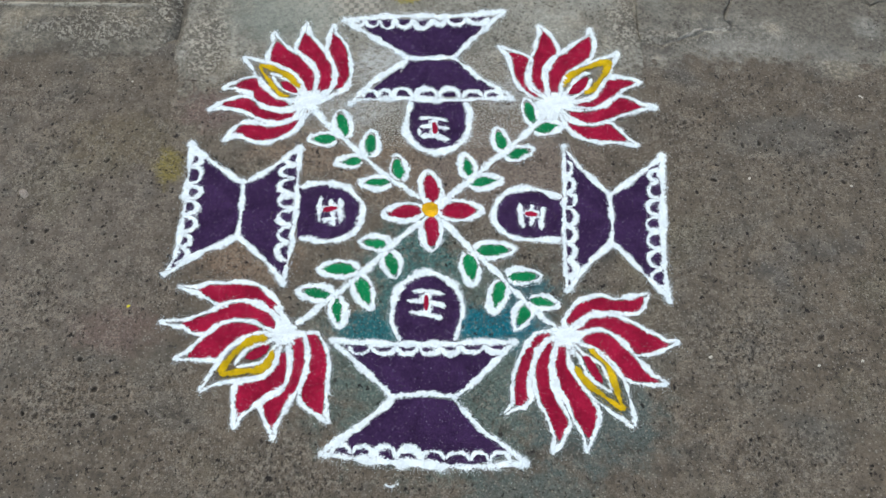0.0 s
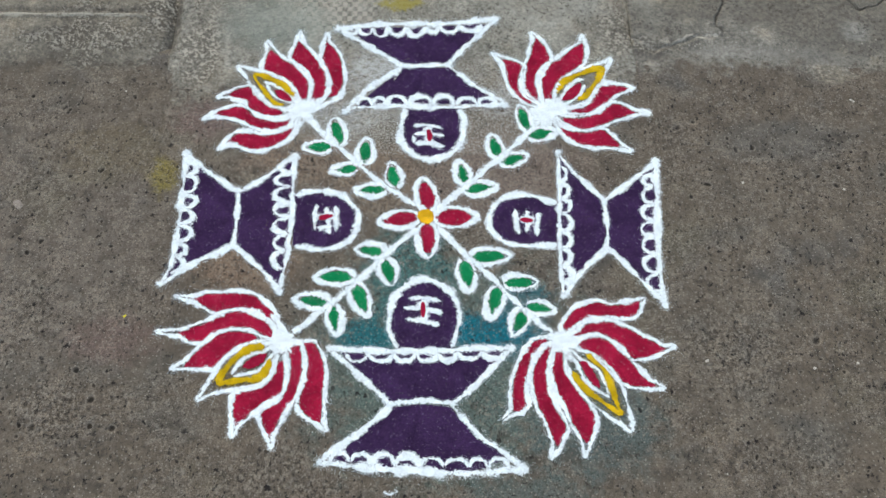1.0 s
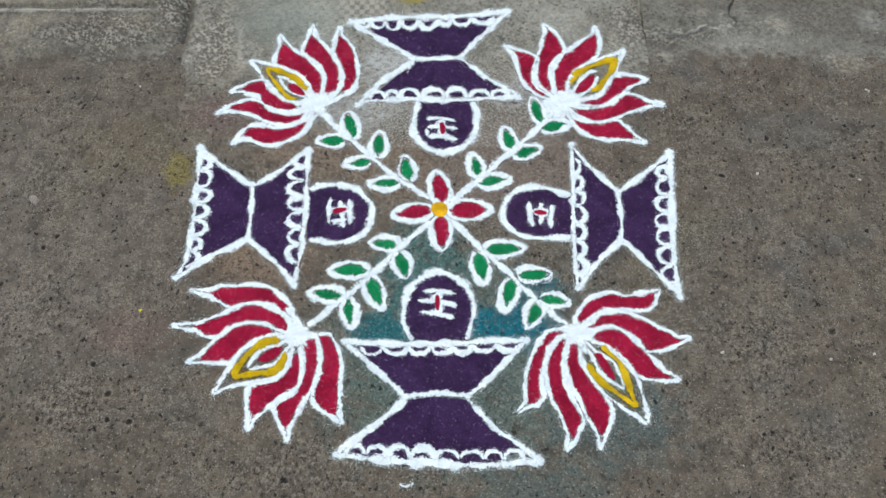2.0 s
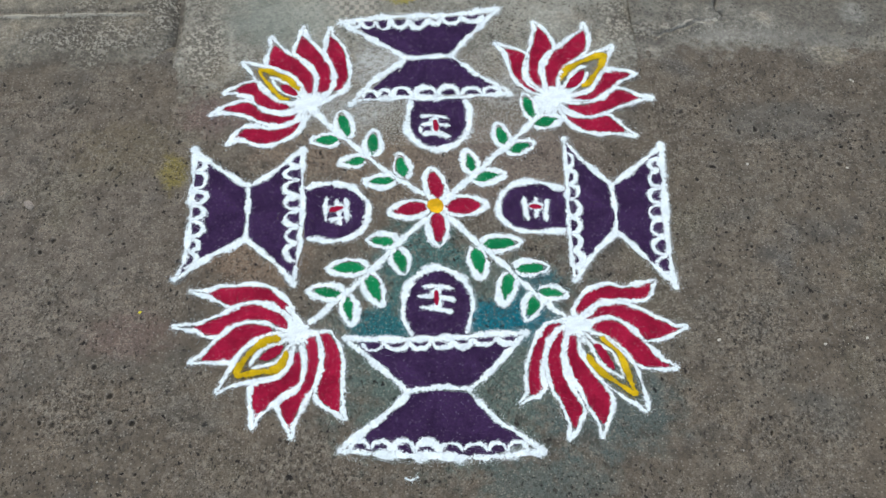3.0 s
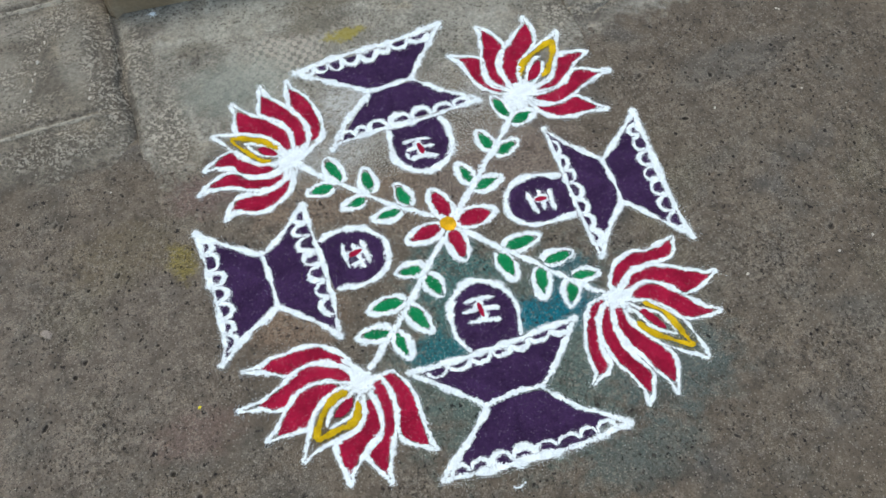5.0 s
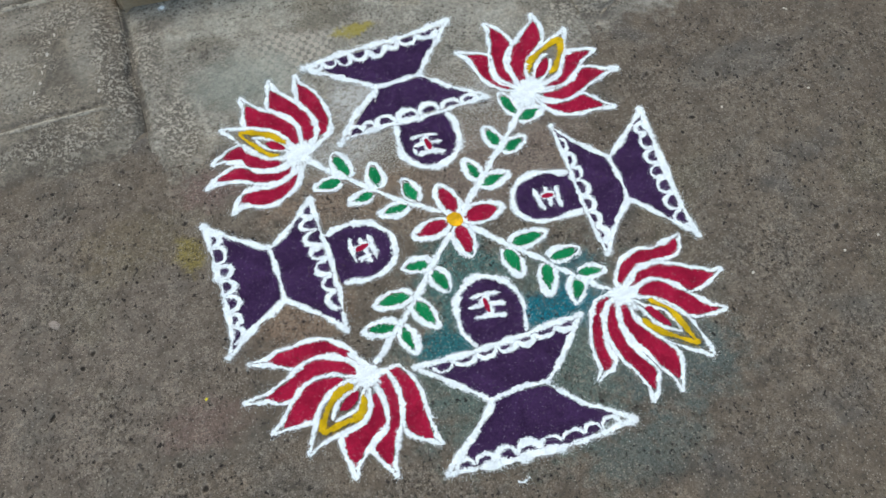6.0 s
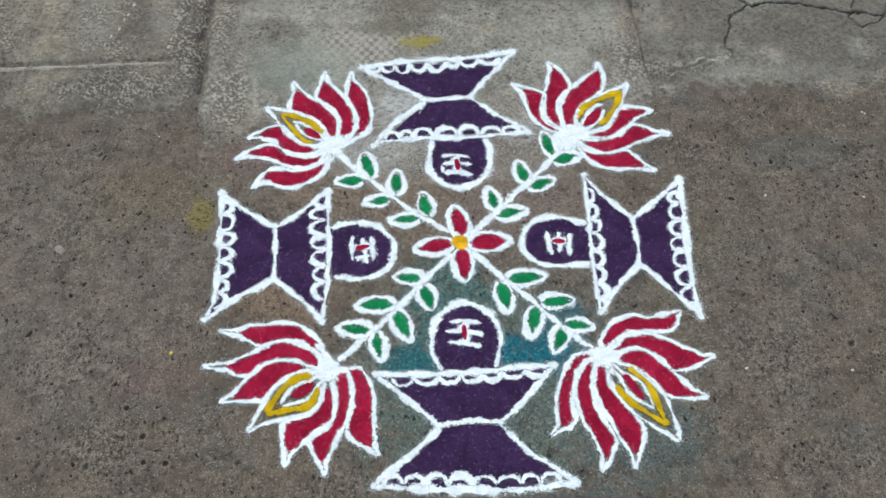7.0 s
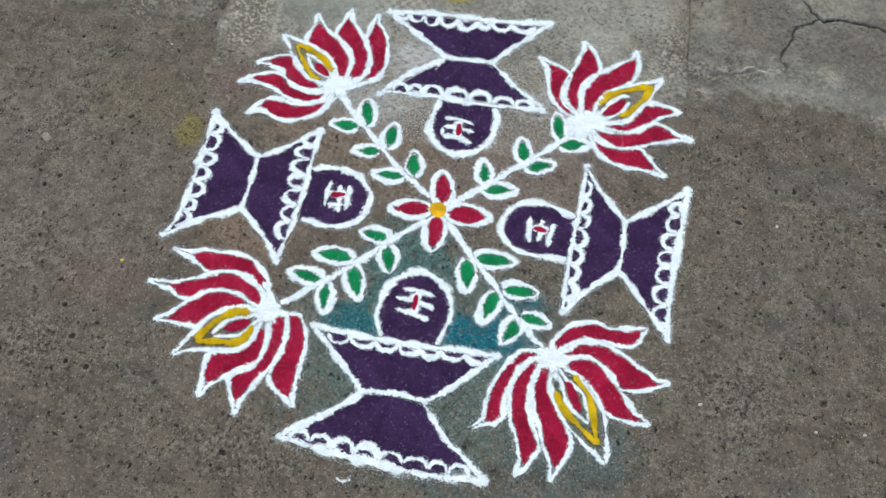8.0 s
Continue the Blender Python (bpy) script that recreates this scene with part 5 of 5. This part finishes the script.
leaf(vine, (-0.129, 0.135), (-0.127, 0.184), 0.0240)
leaf(vine, (-0.150, 0.121), (-0.186, 0.116), 0.0190)
leaf(vine, (-0.064, 0.077), (-0.071, 0.121), 0.0230)
leaf(vine, (-0.090, 0.066), (-0.133, 0.063), 0.0210)
settle(vine)
vine = motif("leafy_stem_motif", (0.142, 0.128), "white stem with three pairs of green leaves", "stem motif", "stems of the floor drawing")
line(vine, "stem", [(0.018, 0.015), (0.080, 0.068), (0.142, 0.128), (0.212, 0.195), (0.252, 0.241)], 0.0154)
leaf(vine, (0.082, 0.083), (0.074, 0.125), 0.0200)
leaf(vine, (0.082, 0.065), (0.136, 0.071), 0.0240)
leaf(vine, (0.157, 0.151), (0.147, 0.193), 0.0220)
leaf(vine, (0.163, 0.134), (0.207, 0.147), 0.0250)
leaf(vine, (0.226, 0.222), (0.213, 0.274), 0.0210)
leaf(vine, (0.230, 0.202), (0.276, 0.212), 0.0241)
settle(vine)
vine = motif("leafy_stem_motif", (-0.138, -0.149), "white stem with three pairs of green leaves", "stem motif", "stems of the floor drawing")
line(vine, "stem", [(-0.017, -0.028), (-0.083, -0.088), (-0.138, -0.149), (-0.191, -0.198), (-0.264, -0.262)], 0.0137)
leaf(vine, (-0.088, -0.083), (-0.132, -0.077), 0.0200)
leaf(vine, (-0.083, -0.106), (-0.074, -0.148), 0.0230)
leaf(vine, (-0.151, -0.140), (-0.211, -0.138), 0.0220)
leaf(vine, (-0.143, -0.160), (-0.124, -0.212), 0.0240)
leaf(vine, (-0.199, -0.195), (-0.247, -0.189), 0.0210)
leaf(vine, (-0.185, -0.206), (-0.179, -0.251), 0.0180)
settle(vine)
vine = motif("leafy_stem_motif", (0.131, -0.149), "white stem with three pairs of green leaves", "stem motif", "stems of the floor drawing")
line(vine, "stem", [(0.020, -0.025), (0.076, -0.091), (0.131, -0.149), (0.184, -0.210), (0.246, -0.274)], 0.0138)
leaf(vine, (0.094, -0.096), (0.152, -0.095), 0.0260)
leaf(vine, (0.074, -0.108), (0.081, -0.159), 0.0250)
leaf(vine, (0.156, -0.156), (0.205, -0.154), 0.0220)
leaf(vine, (0.139, -0.169), (0.123, -0.219), 0.0240)
leaf(vine, (0.197, -0.209), (0.237, -0.214), 0.0181)
leaf(vine, (0.186, -0.218), (0.168, -0.256), 0.0240)
settle(vine)
flower = motif("flower_motif", (-0.002, -0.001), "four-petalled red flower with an orange-yellow centre, outlined in white", "flower motif")
leaf(flower, (0.005, 0.018), (-0.005, 0.080), 0.0320, RED, "petal")
leaf(flower, (0.021, -0.003), (0.090, -0.002), 0.0370, RED, "petal")
leaf(flower, (0.000, -0.020), (0.001, -0.084), 0.0310, RED, "petal")
leaf(flower, (-0.021, -0.004), (-0.085, -0.011), 0.0310, RED, "petal")
disc(flower, "flower_centre", (-0.002, -0.001), 0.0170, ORANGE)
settle(flower)


# ---- small things lying about ----
def stone(name, place, size, material, label, category, squash=0.5, seed=0):
    """A small broken piece: a faceted lump, flattened and uneven."""
    bits = random.Random(seed)
    bm = bmesh.new()
    bmesh.ops.create_icosphere(bm, subdivisions=2, radius=1.0)
    for v in bm.verts:
        v.co *= 0.75 + 0.35 * noise.noise(v.co * 1.3 + Vector((seed * 3.1, 0, 0))) + bits.uniform(-0.05, 0.05)
        v.co = Vector((v.co.x * size[0], v.co.y * size[1], v.co.z * size[0] * squash))
    mesh = bpy.data.meshes.new(name)
    bm.to_mesh(mesh)
    bm.free()
    mesh.materials.append(material)
    ob = new(name, mesh)
    ob.matrix_world = pose(*place, float(lift(*map(np.array, place))) + size[0] * squash * 0.3, 0, 0, bits.uniform(0, 360))
    return tagged(ob, label, category)


def lump_material(name, colour, rough=0.85):
    n = Nodes(name, rough)
    tone = n.grey(n.mix(1.0, colour, (1, 1, 1), "MULTIPLY"), n.ramp(n.noise(400, 4, 0.7), 0.25, 0.75, 0.6, 1.4))
    return n.done(tone, n.noise(600, 3), 0.0008, 0.6)


DARK_STONE = lump_material("dark_stone", (0.022, 0.018, 0.016))
PALE_STONE = lump_material("pale_stone", (0.45, 0.41, 0.35))
CHIP = lump_material("stone_chip", (0.235, 0.200, 0.172))
LEAFLET = lump_material("yellow_leaflet", (0.60, 0.50, 0.03), 0.6)

stone("fallen_petal", (-0.584, -0.219), (0.0048, 0.0036), LEAFLET, "tiny yellow petal scrap lying on the ground", "petal", 0.25, 1)
stone("stone_chip", (-0.836, 0.035), (0.0175, 0.0110), CHIP, "flat pinkish-grey stone chip set in the ground", "stone chip", 0.15, 2)
stone("pebble", (-0.799, 0.311), (0.0036, 0.0030), DARK_STONE, "small dark pebble bedded in the ground", "pebble", 0.20, 4)
stone("pebble", (0.732, 0.088), (0.0042, 0.0030), DARK_STONE, "small dark pebble bedded in the ground", "pebble", 0.20, 6)
stone("pebble", (-0.681, -0.109), (0.0036, 0.0036), DARK_STONE, "small dark pebble bedded in the ground", "pebble", 0.20, 9)
stone("pebble", (-0.624, -0.122), (0.0048, 0.0036), DARK_STONE, "small dark pebble bedded in the ground", "pebble", 0.20, 10)
stone("pebble", (-0.761, -0.191), (0.0054, 0.0048), DARK_STONE, "small dark pebble bedded in the ground", "pebble", 0.20, 11)
stone("pebble", (0.752, 0.145), (0.0042, 0.0036), DARK_STONE, "small dark pebble bedded in the ground", "pebble", 0.20, 13)
stone("pebble", (0.875, -0.065), (0.0060, 0.0054), DARK_STONE, "small dark pebble bedded in the ground", "pebble", 0.20, 14)
stone("pebble", (1.009, 0.078), (0.0048, 0.0042), DARK_STONE, "small dark pebble bedded in the ground", "pebble", 0.20, 15)
stone("pebble", (0.736, -0.344), (0.0042, 0.0036), PALE_STONE, "small pale pebble bedded in the ground", "pebble", 0.30, 16)
stone("pebble", (0.531, -0.326), (0.0042, 0.0054), PALE_STONE, "small pale pebble bedded in the ground", "pebble", 0.30, 17)
stone("pebble", (0.891, 0.060), (0.0036, 0.0048), PALE_STONE, "small pale pebble bedded in the ground", "pebble", 0.30, 18)
stone("pebble", (0.676, 0.079), (0.0048, 0.0036), PALE_STONE, "small pale pebble bedded in the ground", "pebble", 0.30, 19)
stone("pebble", (0.822, -0.335), (0.0042, 0.0036), PALE_STONE, "small pale pebble bedded in the ground", "pebble", 0.30, 20)
stone("pebble", (-0.658, 0.328), (0.0030, 0.0030), PALE_STONE, "small pale pebble bedded in the ground", "pebble", 0.30, 21)
stone("pebble", (0.965, 0.300), (0.0042, 0.0036), PALE_STONE, "small pale pebble bedded in the ground", "pebble", 0.30, 22)
stone("pebble", (0.970, 0.296), (0.0036, 0.0036), PALE_STONE, "small pale pebble bedded in the ground", "pebble", 0.30, 23)


def loose_grit():
    """Tiny dark and pale grains lying about on the bare ground."""
    draw = np.random.default_rng(31)
    count = 5200
    x, y = draw.uniform(-1.12, 1.16, count), draw.uniform(-0.72, 0.36, count)
    keep = (clouds(x, y, 5, 3) + draw.normal(0, 0.35, count) > 0.05) & (outside_drawing(x, y) > 0.5)
    x, y = x[keep], y[keep]
    n = len(x)
    size, turn = 0.0007 * np.exp(np.abs(draw.normal(0, 0.5, n))), draw.uniform(0, 6.3, n)
    z = ground_height(x, y) + 0.0006
    ring = [np.stack([x + size * np.cos(turn + a) * k, y + size * np.sin(turn + a), z + 0.2 * size * np.sin(3 * a + turn)], -1) for a, k in ((0, 1.2), (1.6, 0.9), (3.1, 1.1), (4.7, 0.8))]
    verts = np.concatenate(ring + [np.stack([x, y, z + size * 0.7], -1), np.stack([x, y, z - size], -1)])
    k = np.arange(n)
    faces = np.concatenate([np.stack([k + a * n, k + b * n, k + c * n], -1) for a, b in ((0, 1), (1, 2), (2, 3), (3, 0)) for a, b, c in ((a, b, 4), (b, a, 5))])
    node = Nodes("loose_grit", 0.9)
    own = node.tree.nodes.new("ShaderNodeNewGeometry").outputs["Random Per Island"]
    tone = node.mix(node.ramp(own, 0.35, 0.55), (0.035, 0.029, 0.024), (0.150, 0.128, 0.104))
    tone = node.mix(node.ramp(own, 0.80, 0.92), tone, (0.36, 0.33, 0.28))
    return object_of("loose_grit", verts, faces, node.done(tone))


tagged(loose_grit(), "loose dark and pale grit strewn over the bare ground", "grit", kind="stuff")
spill = motif("powder_spill", (-0.075, -0.569), "small spill of white powder on the ground", "powder spill")
line(spill, "streak", [(-0.085, -0.565), (-0.075, -0.569), (-0.060, -0.565)], 0.0035)
settle(spill)
heap = motif("powder_heap", (-0.471, 0.811), "dab of white powder at the foot of the step", "powder heap")
heart(heap, (-0.471, 0.811), 0.0045, "spilt_heap")
settle(heap)

# crumbs of pale mortar along the scars of the raised slab
for k, (x, y) in enumerate(((-0.806, 0.602), (-0.795, 0.628), (-0.778, 0.652), (-0.770, 0.684), (-0.762, 0.700), (-0.752, 0.736), (-0.742, 0.772), (-0.728, 0.792), (-0.655, 0.585), (-0.650, 0.612))):
    crumb = stone("cement_crumb", (x, y), (0.0022 + 0.0012 * (k % 3), 0.006 + 0.003 * (k % 2)), PALE_STONE, "pale mortar crumb stuck to the cement slab", "crumb", 0.5, 60 + k)
    crumb.matrix_world = pose(x, y, float(left_height(np.array(x), np.array(y))) + 0.0006, 0, 0, -25 + 9 * (k % 4))
